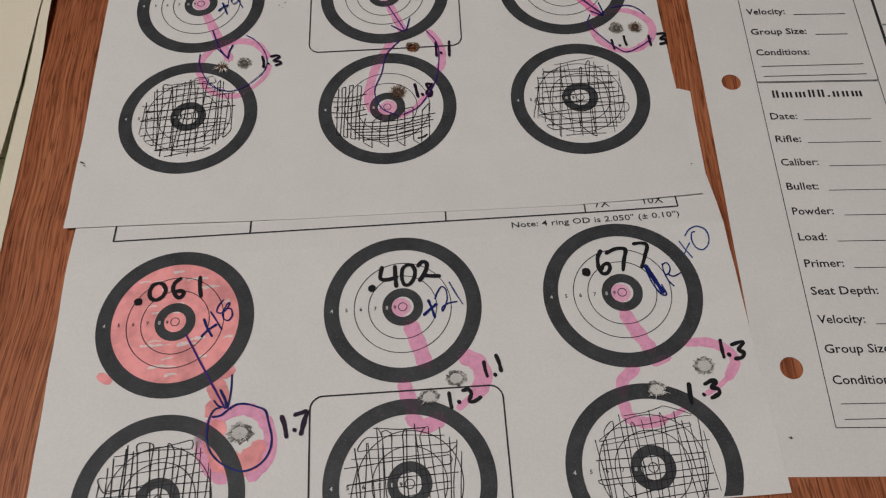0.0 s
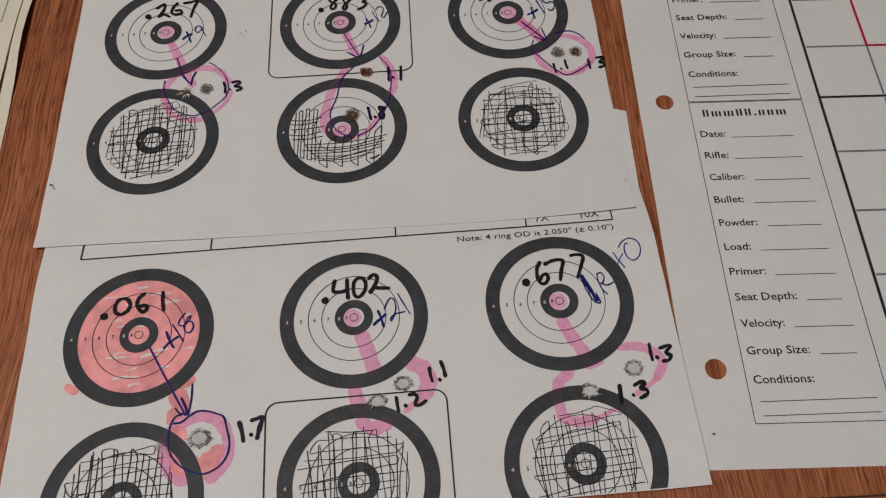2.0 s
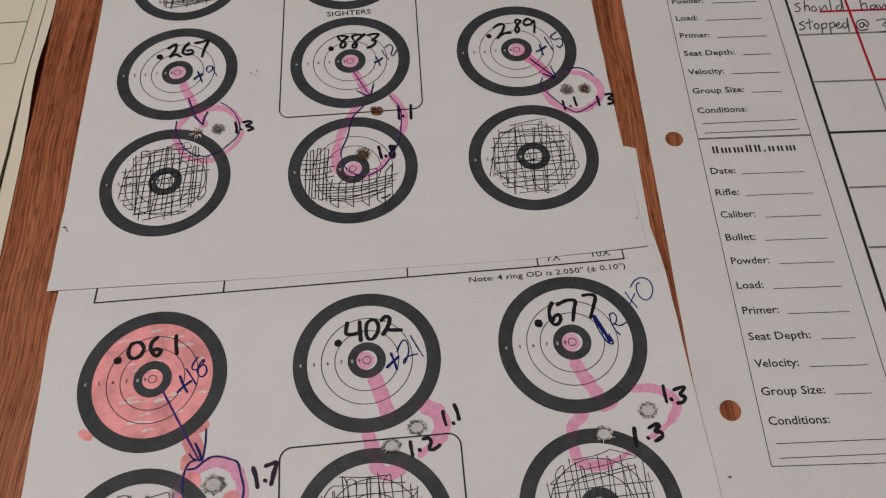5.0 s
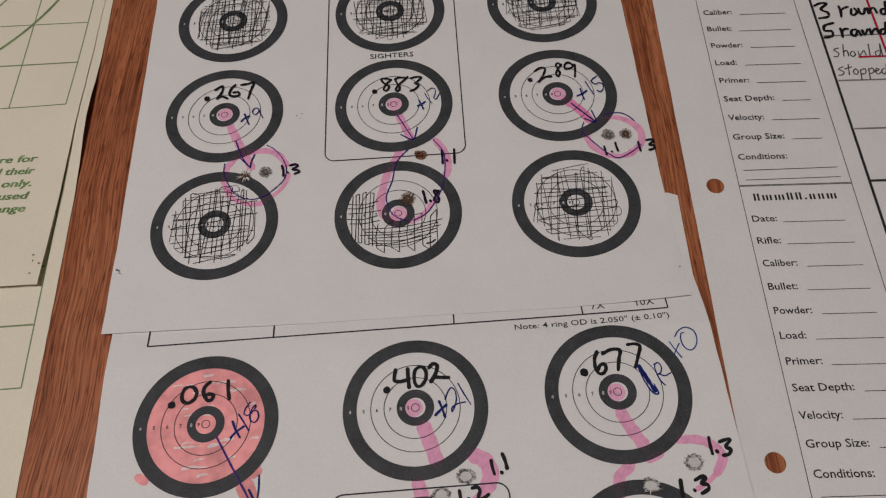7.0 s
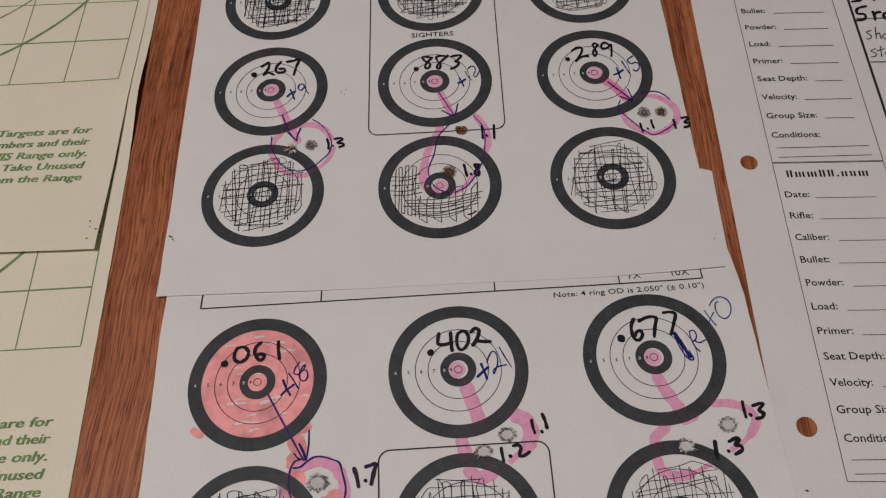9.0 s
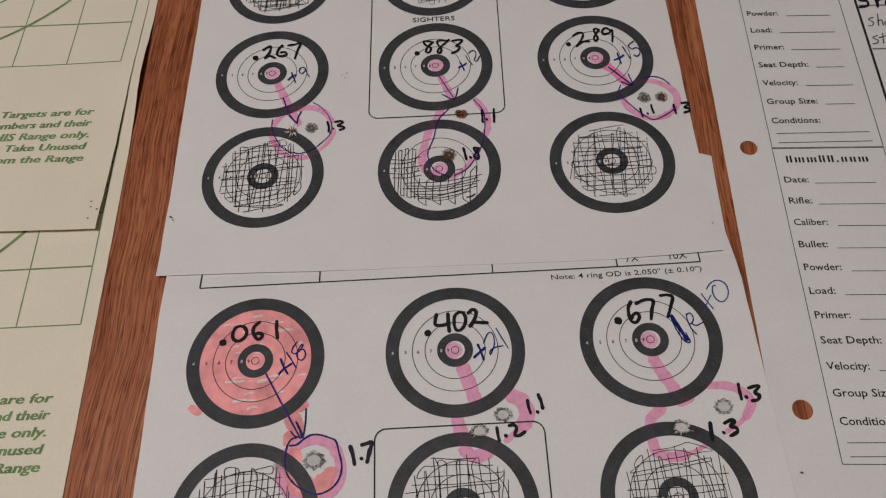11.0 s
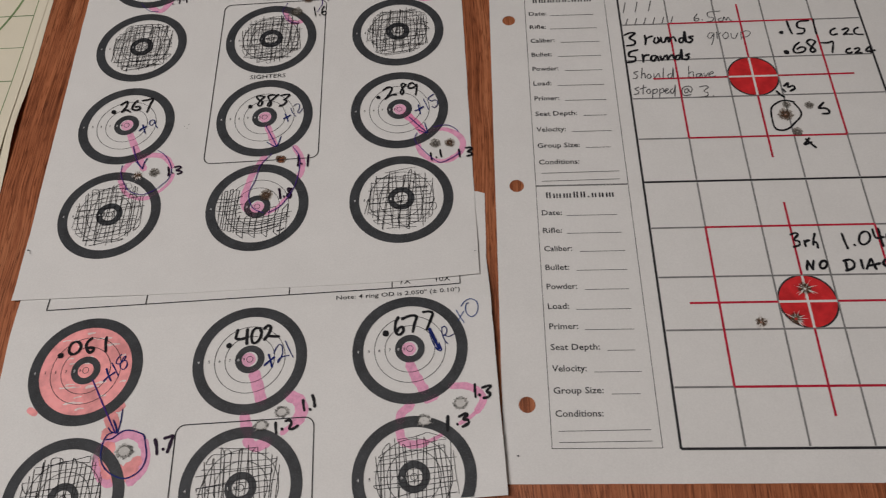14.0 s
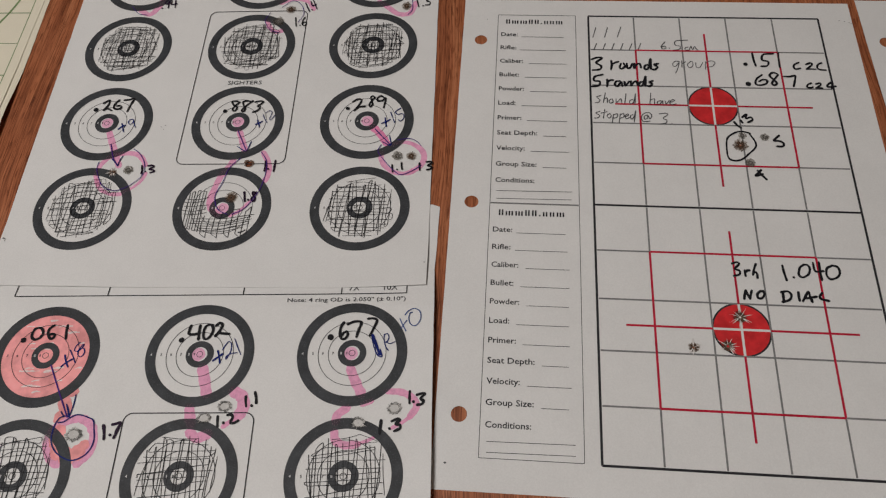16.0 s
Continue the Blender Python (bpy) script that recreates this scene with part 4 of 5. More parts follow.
written(B, "", 0.9, BLUE, [(-56.3, -23.6), (-54.8, -26.5), (-53.9, -29.1)])
written(B, "", 0.5, BLUE, [(-58, -26.8), (-56.5, -28.5), (-54, -29.1)])
written(B, "", 0.5, BLUE, [(-53.1, -19), (-53.1, -23.9), (-53.7, -29.1)])
written(B, "", 0.6, BLUE, [(-58.1, -31.7), (-55.7, -31.4), (-53.4, -29.7), (-51, -28.4), (-48.3, -28.4), (-44.9, -29.5), (-42.4, -30.8), (-41.3, -34.2), (-40.1, -39.4), (-41, -43.8), (-43.9, -46.9), (-48.5, -48.2), (-54, -46), (-57.5, -42.8), (-59.1, -39.7), (-59.5, -36.7), (-59.2, -32.5), (-57.9, -29.7), (-55.9, -28.9)])
written(B, "1.1", 1.2, MARKER, [(24.3, -20.3), (24.5, -22.6), (25, -24.8)], [(27.3, -24.3), (27.5, -24.6)], [(28.2, -18.4), (28.9, -20.7), (29.3, -23.2)])
written(B, "1.2", 1.2, MARKER, [(13, -29.2), (13.2, -31.5), (13.5, -33.7)], [(15.8, -32), (16, -32.2)], [(17.2, -28.7), (18.9, -28.5), (19.7, -29.8), (18.9, -32.1), (20.5, -32.2), (22.4, -31.1)])
written(B, "1.3", 1.2, MARKER, [(97.1, -18.6), (97, -21.2), (97.1, -24)], [(98.7, -23.2), (98.9, -23.5)], [(100.2, -20.3), (102.7, -19.7), (103.8, -20), (101.9, -22), (103.2, -23.1), (102.4, -24.5), (100.5, -24.8)])
written(B, "1.3", 1.3, MARKER, [(85, -31.5), (84.8, -34.1), (84.7, -37.2)], [(88.7, -34.8), (88.9, -35.1)], [(89.7, -31.8), (91.9, -30.9), (93, -31.4), (91.5, -33), (93.2, -33.5), (93.4, -34.8), (91.9, -35.7), (90.9, -36.1)])
pen_line(B, [(-68.4, -5.0), (-61.9, -16.6), (-54.6, -29.3)], 0.6, VIOLET)
bullet_holes(B, B_HOLES)
for k, (x, y, r) in enumerate(((-61.5, -38.6, 1.8), (-59.3, -40.4, 1.4), (-11.5, -59.0, 1.0))):
    smudge(B, x, y, r, k)

# load-record sheets with inch grid
def record_height(edge):
    def height(x, y):
        lift = max(0.0, 1 - (x + 70.5) / 30)
        return 0.0002 + 0.00012 * (1 + math.sin(x * 0.03) * math.sin(y * 0.025)) + edge * lift * lift * (0.6 + 0.4 * math.sin(y * 0.018 + 0.6))
    return height


PUNCHES = [ellipse(-60.4, y, 3.5, 3.5, 0, 345, 23) for y in (18.6, 126.6, 234.7)]
FIELDS = (("Date:", -37.7, -14.1), ("Rifle:", -38.2, -13.0), ("Caliber:", -33.0, -12.4), ("Bullet:", -35.2, -12.5), ("Powder:", -32.3, -12.9), ("Load:", -36.7, -12.8), ("Primer:", -33.7, -12.7), ("Seat Depth:", -25.0, -13.3), ("Velocity:", -31.5, -11.9), ("Group Size:", -25.3, -13.3))
WIDTHS = (9.2, 8.6, 12.4, 10.4, 13.2, 9.0, 12.2, 20.4, 14.2, 20.2)


def record_sheet(label, m, holes, height):
    s = Sheet(paper("record_sheet", label, "paper target", "load record sheets", m, PAPER, edge_points([(-70.6, -13.5), (145.2, -13.5), (145.2, 266.2), (-70.8, 266.2)], 10, 0.06, 3), [[tuple(p) for p in q] for q in PUNCHES] + hole_loops(holes), height), height)
    I = 25.4
    for k in range(1, 5):
        for base in (0, 5):
            s.lay("grid_line", straight(bmesh.new(), (k * I, base * I + 0.8), (k * I, (base + 5) * I - 0.8), 0.85), GREY_LINE)
            s.lay("grid_line", straight(bmesh.new(), (0.8, (base + k) * I), (5 * I - 0.8, (base + k) * I), 0.85), GREY_LINE)
    for a, b in (((0, 0), (5, 0)), ((5, 0), (5, 10)), ((5, 10), (0, 10)), ((0, 10), (0, 0)), ((0, 5), (5, 5))):
        s.lay("grid_border", straight(bmesh.new(), (a[0] * I, a[1] * I), (b[0] * I, b[1] * I), 1.1), TONER_LINE)
    for base in (0, 5):
        for a, b in (((1, 1), (4, 1)), ((4, 1), (4, 4)), ((4, 4), (1, 4)), ((1, 4), (1, 1)), ((0.5, 2.5), (2.0, 2.5)), ((3.0, 2.5), (4.5, 2.5)), ((2.5, 0.5), (2.5, 2.0)), ((2.5, 3.0), (2.5, 4.5))):
            s.lay("red_line", straight(bmesh.new(), (a[0] * I, (a[1] + base) * I), (b[0] * I, (b[1] + base) * I), 1.05), RED)
        cy = (2.5 + base) * I
        bull = s.lay("aiming_disc", squared(disc(bmesh.new(), 2.5 * I, cy, 12.7, 0, 0, 72), 2.5 * I, cy, 12.3), RED_DISC, "solid red aiming disc with a white cross")
        s.lay("disc_outline", squared(annulus(bmesh.new(), 2.5 * I, cy, 13.0, 12.2, 96), 2.5 * I, cy, 12.25), TONER_LINE, "black crescents round the red disc", bull)
        s.lay("white_cross_bar", straight(bmesh.new(), (2 * I + 0.3, cy), (3 * I - 0.3, cy), 1.1), PAPER, "", bull)
        s.lay("white_cross_bar", straight(bmesh.new(), (2.5 * I, cy - 12.4), (2.5 * I, cy + 12.4), 1.1), PAPER, "", bull)
        low = 0.4 + 126.0 * (base > 0)
        high = low + 125.6 + 2.0 * (base > 0)
        panel = s.lay("record_panel", straight(bmesh.new(), (-51.2, low), (-7.2, low), 0.27), TONER_LINE, "thin printed panel frame")
        for a, b in (((-7.2, low), (-7.2, high)), ((-7.2, high), (-51.2, high)), ((-51.2, high), (-51.2, low))):
            s.lay("panel_rule", straight(bmesh.new(), a, b, 0.27), TONER_LINE, "", panel)
        top = low + 118.8 + 2.0 * (base > 0)
        # bold heading drawn as plain letter-sized shapes
        x = -46.2
        for stems, tall in ((2, 3.3), (3, 2.5), (3, 2.5), (2, 3.3), (2, 3.3), (1, 0.8), (2, 2.5), (2, 2.5), (3, 2.5)):
            for _ in range(stems):
                s.lay("heading_block", straight(bmesh.new(), (x, top), (x, top + tall), 0.8, 9), TONER_LINE, "", panel)
                x += 1.42
            x += 0.52
        for k, ((word, x0, x1), w) in enumerate(zip(FIELDS, WIDTHS)):
            y = low + (109.6 - 9.62 * k if base == 0 else 111.4 - 9.90 * k)
            s.lay("field_name", letters(word, -49.2, y - 0.2, 2.75, w * 1.03, 0.012), TONER_LINE, "", panel)
            s.lay("field_rule", straight(bmesh.new(), (x0, y - 0.6), (x1, y - 0.6), 0.26), TONER_LINE, "", panel)
        s.lay("field_name", letters("Conditions:", -49.0, low + 13.0 - 0.8 * (base > 0), 2.75, 19.6, 0.012), TONER_LINE, "", panel)
        for y in (7.0, 2.4):
            s.lay("field_rule", straight(bmesh.new(), (-48.2, low + y), (-10.8, low + y + 0.4), 0.26), TONER_LINE, "", panel)
    return s


C_HOLES = [
    (74.6, 165.2, 3.0, "brown"),
    (76.2, 171.3, 1.7, "grey"),
    (87.3, 170.6, 1.8, "grey"),
    (78.2, 154.4, 2.1, "grey"),
    (63.4, 69.4, 2.1, "star"),
    (56.5, 55.2, 2.1, "star"),
    (41.5, 53.9, 1.7, "star"),
]
C = record_sheet("white three-hole-punched load record sheet with two gridded red bulls", pose(0, 0, 0), C_HOLES, record_height(0.0002))
ink_bar(C, (2.2, 237.4), (4.1, 245.2), 0.5, PENCIL)
ink_bar(C, (8.7, 237.6), (10.6, 245.3), 0.5, PENCIL)
ink_bar(C, (15.8, 238), (18, 245.9), 0.5, PENCIL)
ink_bar(C, (2.6, 228.4), (4.2, 233.2), 0.5, PENCIL)
ink_bar(C, (7.5, 228.5), (9.1, 233.3), 0.5, PENCIL)
ink_bar(C, (12.3, 228.6), (13.9, 233.4), 0.5, PENCIL)
ink_bar(C, (17.2, 228.8), (18.8, 233.5), 0.5, PENCIL)
ink_bar(C, (22, 228.9), (23.7, 233.6), 0.5, PENCIL)
ink_bar(C, (26.8, 229), (28.5, 233.7), 0.5, PENCIL)
written(C, "3 rounds", 1.24, MARKER, [(1.1, 221.2), (4.2, 222.7), (6.7, 222.2), (3.6, 219), (6.1, 216.7), (5.5, 214.3), (1.4, 213.5)], [(11.8, 220.5), (11.9, 217.1), (11.4, 214.1)], [(11.9, 217.8), (13.8, 219.2), (15.7, 219.9)], [(17, 218.6), (16.2, 215.9), (17.2, 214.8), (19, 216.6), (18.4, 218.9)], [(20.1, 218.7), (20.3, 215.7), (21.8, 215.7), (23.1, 218.7)], [(24.2, 218.7), (24, 215.4), (25.1, 217.7), (27, 218.8), (27.7, 215.9)], [(31.5, 218.2), (29.8, 217.3), (29.6, 215.1), (31.4, 215.5), (33.1, 222.4), (32.9, 215.2)], [(37.1, 219), (34.9, 218.3), (36.5, 216.6), (35, 214.7), (33.7, 214.9)])
written(C, "5 rounds", 1.24, MARKER, [(6.9, 210.5), (2.8, 209.1), (2, 206.2), (5, 205.6), (4.6, 202.9), (0.9, 201.9)], [(9.1, 207), (9.2, 204.4), (8.9, 202.1)], [(9.2, 205), (10.8, 206.6), (12.3, 206.7)], [(15.8, 206.2), (13.8, 205.8), (13.2, 203.5), (14.6, 202.5), (16.5, 205.5), (17.1, 202.6)], [(18.3, 205.5), (18.7, 202.9), (20.8, 206)], [(21.8, 206.4), (21.7, 203), (23.1, 205.4), (24.8, 206.1), (25.2, 203.5)], [(27.8, 206.1), (26.3, 205.2), (26.1, 203.1), (28, 203.9), (29.7, 209.8), (29.3, 203.2)], [(33.3, 206.7), (31.5, 205.8), (33, 204.6), (31.6, 203), (30.3, 203.2)])
written(C, "group", 0.45, PENCIL, [(48.4, 220.7), (46.2, 220.9), (44.7, 218.5), (46.1, 217.2), (48.3, 220), (47.1, 215.2), (45.9, 212.5)], [(49.9, 221.4), (49.6, 216.6)], [(49.8, 219.1), (51.9, 220.7)], [(54.4, 220.8), (52.7, 218.7), (53.6, 216.5), (55.4, 217.8), (55.6, 220.6), (54.5, 221.1)], [(57.2, 220.2), (57.3, 217.1), (59.1, 216.9), (60.9, 220.3)], [(62.5, 221), (62, 215.6)], [(62.4, 220.3), (65.6, 221.7), (67.5, 220.4), (65.7, 217.7), (62.6, 217.2)])
written(C, "6.5cm", 0.5, PENCIL, [(41.8, 235), (39.5, 231.7), (40.1, 229.8), (42, 230.4), (41.6, 231.8), (39.8, 231.2)], [(43.7, 230.6), (43.9, 230.3)], [(54.2, 236.6), (47.7, 235.8), (47.3, 232.7), (49.8, 231.9), (49.1, 229.6), (46, 229.1)], [(54.1, 231.5), (52.4, 230.6), (52.5, 229.2), (54.1, 229.3)], [(54.6, 229.3), (55.6, 232.1), (56.4, 229.7), (57.6, 231.8), (58.5, 229.8), (59.2, 229.4)])
written(C, "should have", 0.5, PENCIL, [(5.4, 195.8), (3.1, 194.8), (4.8, 192.8), (3.8, 191), (2.3, 191)], [(7.8, 197.8), (6.6, 191.1)], [(6.8, 193.3), (8.6, 194.2), (8.7, 191.1)], [(10.8, 193.7), (9.6, 192.4), (10.2, 190.8), (11.7, 191.7), (11.3, 193.8)], [(13.3, 193.8), (13.5, 191.3), (15.8, 193.9), (16.2, 191.3)], [(18.7, 197.4), (17.8, 191)], [(22.2, 193.7), (20.5, 192.7), (20.6, 190.7), (22.4, 191.8), (23.7, 197.6), (23, 190.2)])
written(C, "have", 0.5, PENCIL, [(31.8, 198.2), (30.9, 191)], [(31.1, 193.3), (33.4, 194.4), (33.3, 191)], [(36.9, 193.2), (35.2, 192.7), (34.8, 191.1), (36.3, 191.1), (37.6, 193.2), (37.7, 190.9)], [(38.9, 193.2), (39.4, 191.2), (41.2, 193.5)], [(41.2, 192), (43.8, 193.4), (42.9, 194.2), (41.2, 192), (42.3, 190.8), (44.6, 191.3)])
written(C, "stopped", 0.5, PENCIL, [(4.6, 185.2), (2.4, 183.9), (4.3, 182.4), (3.5, 180.9), (1.7, 180.5)], [(7.1, 186.3), (6.2, 180.6)], [(5.1, 183.9), (8.3, 185)], [(9.5, 183.8), (8.2, 182.3), (9.2, 180.7), (10.4, 182.3), (9.7, 183.8)], [(11.6, 183.3), (10.7, 177.6)], [(11.4, 182.9), (13.6, 183.7), (13.3, 181.4), (11.3, 180.7)], [(15.1, 183.7), (14.3, 177.7)], [(14.9, 183), (16.8, 184), (16.8, 181.8), (15, 180.9)], [(17.4, 181.8), (19.4, 183.1), (18.8, 183.8), (17.4, 182.2), (18.3, 180.6), (19.9, 181.6)], [(21.7, 183.5), (20.4, 182.6), (20.6, 180.6), (21.9, 181.4), (23.3, 186.1), (22.1, 178.6)])
written(C, "@ 3", 0.5, PENCIL, [(29, 183.4), (27.5, 182.5), (27.6, 180.6), (29, 181.3), (29.4, 183.1), (30.3, 180.9), (31.4, 183.2), (30, 185), (27.3, 184.3), (26, 181.8), (26.8, 179.1), (30.2, 179.4)], [(35.3, 184.3), (38.3, 184.9), (39.7, 184), (37.1, 181.5), (38.9, 180.3), (38.3, 178.4), (34.9, 177.7)], [(41.3, 178.4), (41.5, 178.2)])
written(C, ".151", 1.13, MARKER, [(88, 227.7), (88.2, 222.9), (88.9, 218.6)], [(99.3, 227.5), (93.9, 226.8), (92.7, 223), (95.8, 221.7), (94.8, 218.8), (91.6, 218.3)], [(101.9, 228.4), (101.5, 223.2), (101.4, 217.8)])
blot(C, (83.6, 219.6), 1.25, MARKER)
written(C, "c2c", 1.13, MARKER, [(111.8, 221.4), (109.4, 220), (108.6, 218), (109.6, 216.7), (112, 217.4)], [(115.4, 220.2), (117.9, 221.2), (118.3, 219.8), (115.2, 216.8)], [(115.4, 217), (117.5, 217), (119.9, 216.8)], [(123.6, 221.3), (121.7, 220.3), (120.9, 218), (122.1, 216.7), (125, 216.4)])
written(C, ".687", 1.13, MARKER, [(91.3, 212.3), (88.3, 209.6), (87.2, 206.3), (88.9, 205.1), (92.5, 206.1), (93.5, 208.4), (91.4, 209), (89.3, 207.7)], [(99.3, 213.2), (97.2, 214), (95.2, 212.1), (96.8, 209.2), (98.4, 206.6), (96.8, 205.3), (95.8, 206.5), (97.3, 209.2), (99.7, 212.5)], [(102.5, 211.5), (105.9, 211.4), (108.5, 212.1), (107.7, 208.1), (106.6, 204.6)])
blot(C, (83.4, 205.8), 1.5, MARKER)
written(C, "c2c", 1.13, MARKER, [(116, 207), (114.2, 206.1), (113.6, 204.4), (115.4, 203.8), (116.5, 204.5)], [(118.3, 206.5), (120.5, 207.2), (120.6, 205.9), (118, 203.6)], [(118.1, 203.7), (119.8, 203.8), (121.2, 203.7)], [(126.5, 208), (124.2, 206), (124.3, 204.7), (128.2, 205.2)], [(126.9, 207.3), (126, 203.8)])
written(C, "1-3", 1.19, MARKER, [(73.2, 180.1), (74.6, 177.9), (76.3, 176.3)], [(76.6, 181.2), (77.4, 179.6)], [(77.6, 183.3), (79.9, 185.2), (79.4, 182.5), (81.9, 183.4), (82.6, 181.6), (80.1, 180)])
written(C, "", 0.96, MARKER, [(80.4, 173), (75.6, 174.1), (71.1, 172.1), (68.4, 169), (67.6, 163.1), (67.9, 157.3), (70.7, 155.6), (74.5, 156.6), (78.1, 159.9), (81.9, 164.1), (82.2, 167.7), (80.1, 172.4)])
written(C, "5", 1.19, MARKER, [(94.6, 172), (92.1, 169.5), (91.6, 168.6), (94.6, 168.4), (96.2, 166.9), (95.5, 165.2), (92.7, 165.1)])
written(C, "4", 1.19, MARKER, [(82.9, 150.3), (81.2, 148.3), (79.9, 146.7), (83.5, 147.9)], [(81.2, 149.9), (83, 147.2), (84.9, 144.7)])
written(C, "3rl", 1.13, MARKER, [(62.8, 96.7), (65, 97.5), (66, 96.6), (63.8, 94), (65.8, 93.1), (65.6, 91.2), (62.9, 90.3)], [(68.2, 93.4), (68.2, 92), (68.3, 90.5)], [(68.3, 92.4), (69.3, 93.3), (70.4, 93.5)], [(73.6, 96.9), (72.5, 94.2), (71.7, 91.2)], [(71.9, 92.0), (73.0, 92.7), (73.6, 91.7), (73.5, 89.7)])
written(C, "1.040", 1.13, MARKER, [(85.6, 96.7), (85.9, 93), (86.5, 89.1)], [(89.8, 90.8), (90, 90.6)], [(95.3, 97.5), (93.4, 95.8), (92.4, 92.3), (93.9, 90.9), (96.7, 92.5), (97.8, 95.5), (97, 97.4), (95.1, 97.5)], [(99.7, 98.7), (99.8, 95.1), (100.7, 94.1), (103.7, 94.6)], [(102.4, 99.1), (102.2, 94.7), (102.3, 90)], [(107.6, 97.4), (105.4, 95.8), (104.9, 92.4), (106.4, 90.5), (109.5, 91.6), (111, 94.1), (110.4, 97), (108, 97.7)])
written(C, "NO", 1.19, MARKER, [(66.3, 78.7), (66.7, 80.8), (67.4, 83)], [(67.4, 83), (68.3, 80.2), (68.9, 78.8)], [(68.9, 78.8), (69.5, 81.2), (70.1, 83.1)], [(73.9, 83), (72.4, 81.3), (72.6, 79.4), (74.3, 79.5), (75.6, 81.5), (75.1, 82.9), (73.6, 82.8)])
written(C, "DIAL", 1.19, MARKER, [(83.9, 82.8), (83.8, 80.4), (83.7, 78.3)], [(83.1, 82.8), (86.1, 83.4), (87.5, 81.5), (86.3, 79.1), (83.2, 78)], [(90.8, 83.1), (90.7, 80.7), (90.8, 78.9)], [(92.2, 78.7), (93.7, 81.3), (95.3, 83.6), (95.7, 81.1), (96.3, 78.6)], [(92.9, 80.1), (95.6, 80.6), (98.6, 81.3)], [(101.4, 83.3), (100.1, 81.6), (100.5, 80.2), (103.7, 79.4)])

bullet_holes(C, C_HOLES)
for k, (x, y, r) in enumerate(((-65.0, -2.5, 0.6), (138.2, 252.5, 0.3), (141.0, 252.0, 0.4), (143.4, 251.2, 0.35), (144.4, 250.6, 0.3), (-57.4, 250.1, 0.3), (136.8, 7.9, 0.4), (134.2, -0.5, 0.45))):
    speck(C, x, y, r, 40 + k)

d_turn = radians(1.35)
d_at = Vector((0.1628, 0.1288)) - Vector((-0.0604 * math.cos(d_turn) - 0.1266 * math.sin(d_turn), -0.0604 * math.sin(d_turn) + 0.1266 * math.cos(d_turn)))
record_sheet("white three-hole-punched load record sheet under a dark pocket tool", pose(d_at.x, d_at.y, 0.0002, 0, 0, 1.35), [], record_height(0.0016))

# cream sheets with green print
def green_sheet(label, m, height, seed, side, wide, tall, text_x):
    edge = edge_points([(-235.0, -87.0)] + side + [(-235.0, 330.0)], 5, 0.1, seed)
    s = Sheet(paper("green_target_sheet", label, "paper target", "green grid sheets", m, CREAM, edge, [], height, 5.0), height)
    for k in range(10):
        s.lay("grid_line", straight(bmesh.new(), (-k * wide, 0), (-k * wide, 11 * tall), 0.5), GREEN)
    for k in range(12):
        s.lay("grid_line", straight(bmesh.new(), (-9 * wide, k * tall), (0, k * tall), 0.5 + 0.2 * (k % 2 == 1)), GREEN)
    for reach, width in ((4.30, 1.35), (3.38, 0.8)):
        s.lay("scoring_circle", annulus(bmesh.new(), -4.5 * wide, 4.5 * tall, reach * (wide + tall) / 2 + width / 2, reach * (wide + tall) / 2 - width / 2, 160), GREEN, "large green scoring circle")
    for k, (word, w) in enumerate((("Targets are for", 39.0), ("members and their", 45.0), ("THIS Range only.", 43.0), ("Take Unused", 33.0), ("from the Range", 39.5))):
        s.lay("printed_line", bold_letters(word, text_x + 0.1 * k, -29.6 - 6.1 * k, 3.4, w * 1.07), GREEN_TEXT, "bold italic green printed text")
    s.lay("underline", straight(bmesh.new(), (-51.4, -29.2 - 12.9), (-39.4, -29.2 - 12.9), 0.4), GREEN_TEXT)
    return s


def f_height(x, y):
    """Nearly flat, with its edge buckled upwards at one place."""
    side = max(0.0, 1 - (5.7 - x) / 14)
    return 0.0002 + 0.0031 * side * side * math.exp(-((y - 119) / 24) ** 2) + 0.0001 * (1 + math.sin(x * 0.04))


def e_height(x, y):
    """Rests on the buckle of the sheet below, so that its lower edge stands off it."""
    side, low = max(0.0, 1 - (6.4 - x) / 60), min(1.0, max(0.0, (10 - y) / 97))
    return 0.0006 + 0.0021 * low ** 1.5 + 0.0004 * low * side + 0.0017 * side * side * math.exp(-((y + 8) / 30) ** 2)


green_sheet("cream paper target with green grid, partly covered by another", pose(-0.3195, 0.0500, 0, 0, 0, 2.85), f_height, 2, [(5.7, -87.0), (5.7, 330.0)], 24.7, 24.4, -4.4)
E = green_sheet("cream paper target with green grid, lying on another", pose(-0.3310, 0.1768, 0, 0, 0, 1.3), e_height, 4, [(7.0, -87.4), (6.6, -20.0), (5.6, 45.0), (5.4, 330.0)], 25.4, 24.6, -6.0)
for k, (x, y) in enumerate(((2.6, -74.4), (2.9, -77.0), (5.7, -78.2), (2.9, -82.4))):
    speck(E, x, y, 0.5, 70 + k)

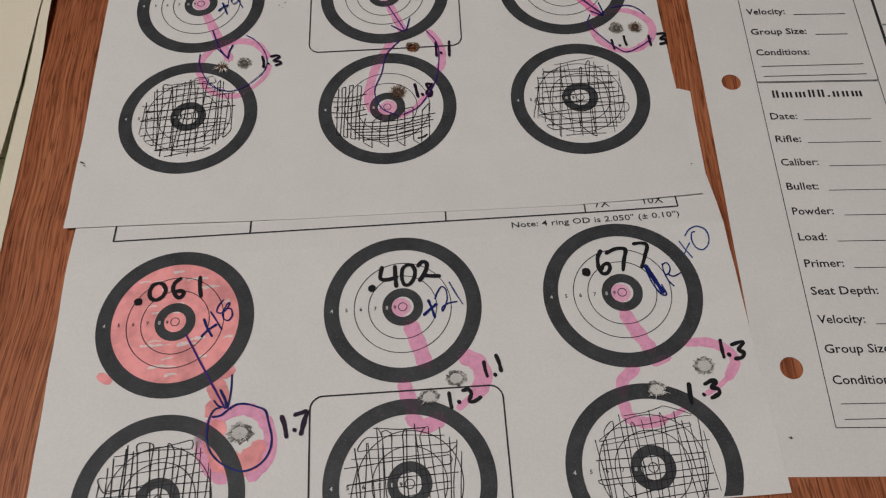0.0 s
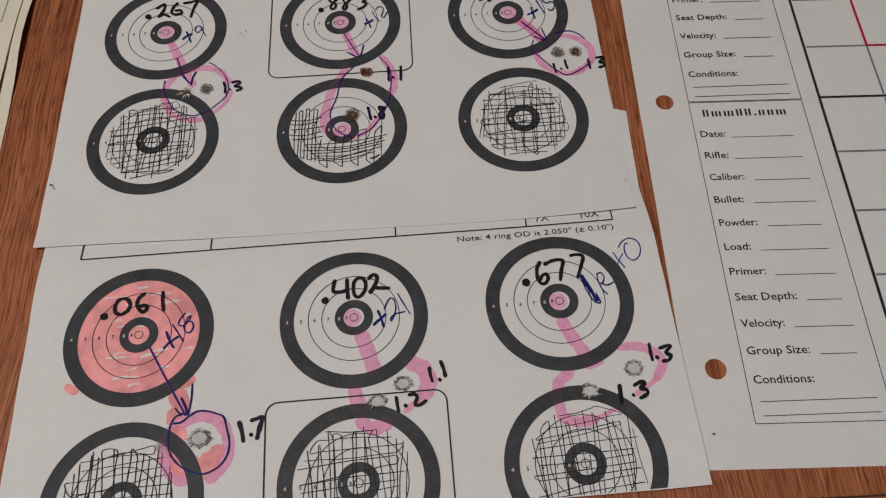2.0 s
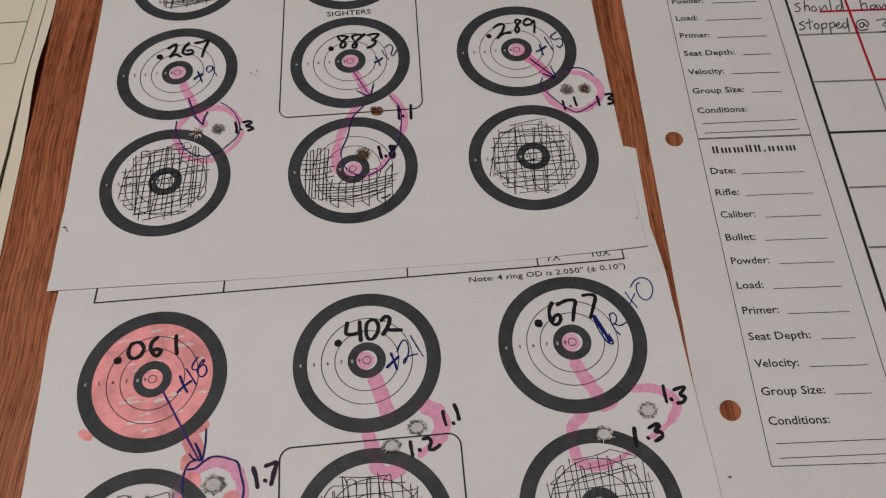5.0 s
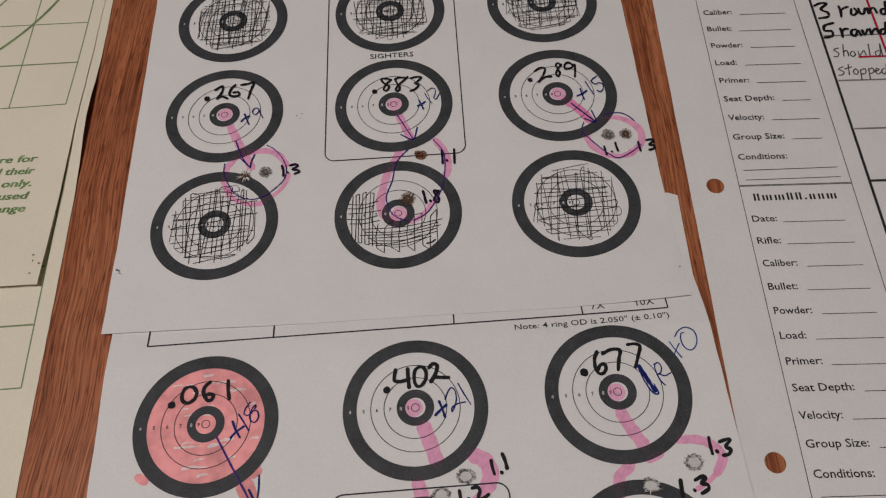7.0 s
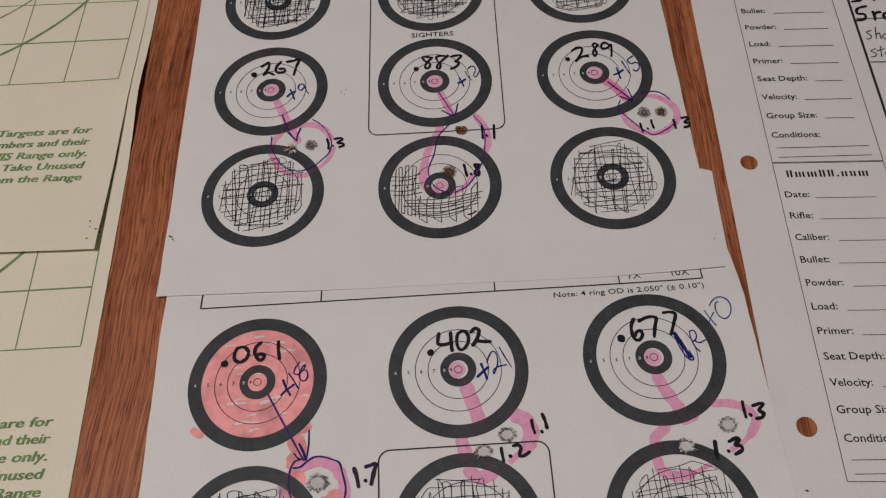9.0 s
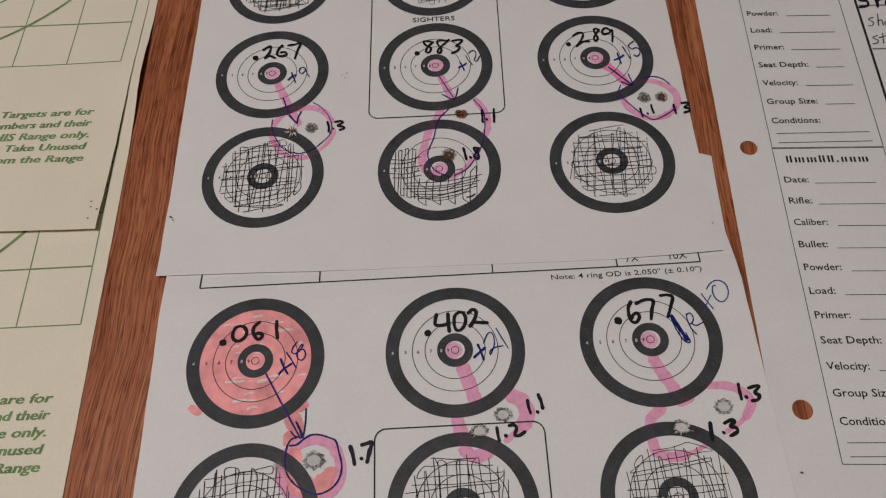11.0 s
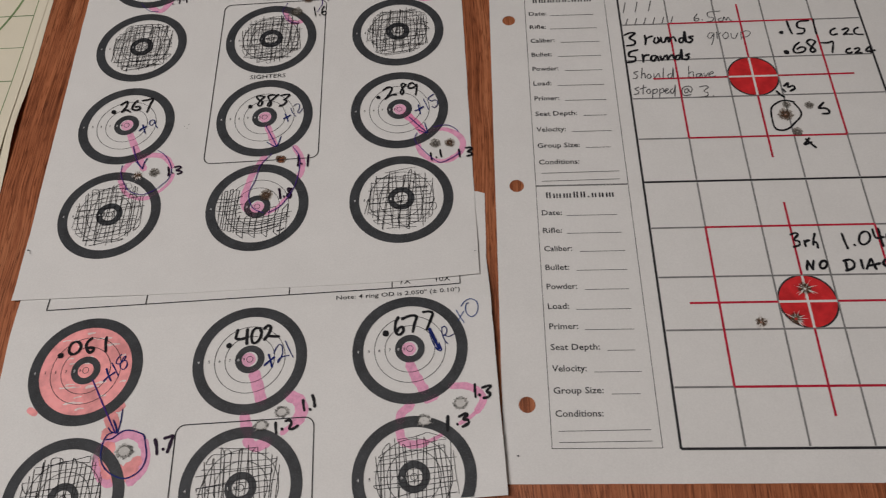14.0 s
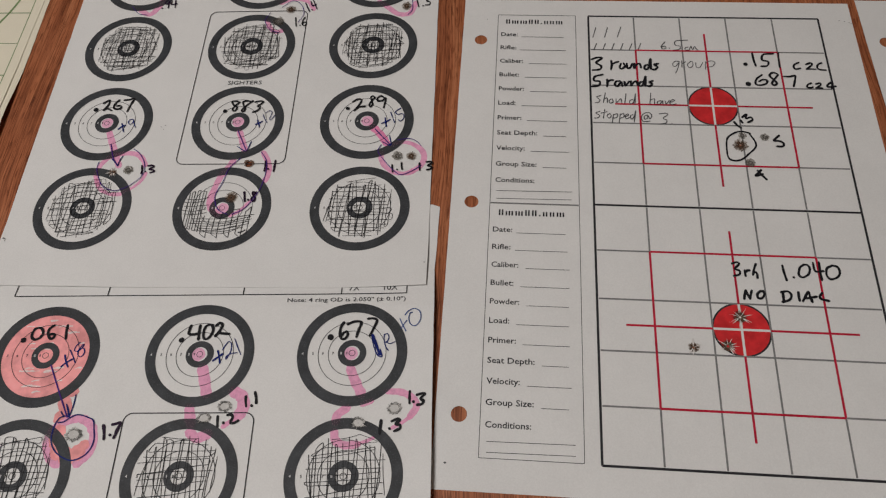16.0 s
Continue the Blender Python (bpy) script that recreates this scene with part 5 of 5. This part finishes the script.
# ---- pocket tool on the far record sheet ----
tool = tagged(new("pocket_tool"), "dark pocket tool with grey cap and band on a record sheet", "tool")
tool.matrix_world = pose(0.1628, 0.0712, 0.0006, 0, 0, 184.5)


def loft(profile, mat, name, label="", inset=0.0):
    """A body along y from rounded cross-sections of (place, half width, height), in millimetres."""
    bm, rings, n = bmesh.new(), [], 16
    for s, w, h in profile:
        ring = []
        for k in range(n):
            a = math.tau * k / n
            c, q = math.cos(a), math.sin(a)
            px = w * math.copysign(abs(c) ** 0.4, c) + inset
            pz = h / 2 + h / 2 * math.copysign(abs(q) ** 0.3, q)
            ring.append(bm.verts.new((px * MM, s * MM, pz * MM)))
        rings.append(ring)
    for r, t in zip(rings, rings[1:]):
        for k in range(n):
            bm.faces.new((r[k], r[(k + 1) % n], t[(k + 1) % n], t[k]))
    bm.faces.new(rings[0][::-1])
    bm.faces.new(rings[-1])
    bmesh.ops.recalc_face_normals(bm, faces=bm.faces[:])
    return part(name, bm, mat, tool, label)


loft([(0, 2.6, 4.4), (0.8, 3.2, 5.2), (7, 7.4, 8.0), (12, 9.0, 8.6), (17, 9.2, 8.8)], DARK_STEEL, "end_cap", "dark grey tapered cap")
loft([(17, 9.3, 9.1), (32, 9.5, 9.3)], BAND_GREY, "band", "lighter grey band")
loft([(32, 9.2, 9.0), (55, 9.2, 9.0), (85, 7.8, 8.4), (103, 5.0, 6.0), (106, 2.5, 4.0)], BLACK_GRIP, "grip", "black plastic grip")
loft([(10, 8.6, 5.0), (40, 10.2, 5.0), (80, 8.8, 4.6), (100, 5.4, 4.0)], BAND_GREY, "side_plate", "grey steel edge plate", 0.3)
slot = bmesh.new()
box(slot, -0.0008, 0.0008, 0.0085, 0.0135, 0.0078, 0.0094, 0.0004)
part("pin", slot, BRIGHT, tool, "bright metal pin")

# ---- dark mark on the table ----
bm = bmesh.new()
bm.faces.new([bm.verts.new((0.1507 + x * MM, 0.0245 + y * MM, 0.00006)) for x, y in ragged(0, 0, 4.2, 22, 0.3, 77, 0.8)])
part("dark_stain", bm, STAIN, table, "dark stain on the wood")
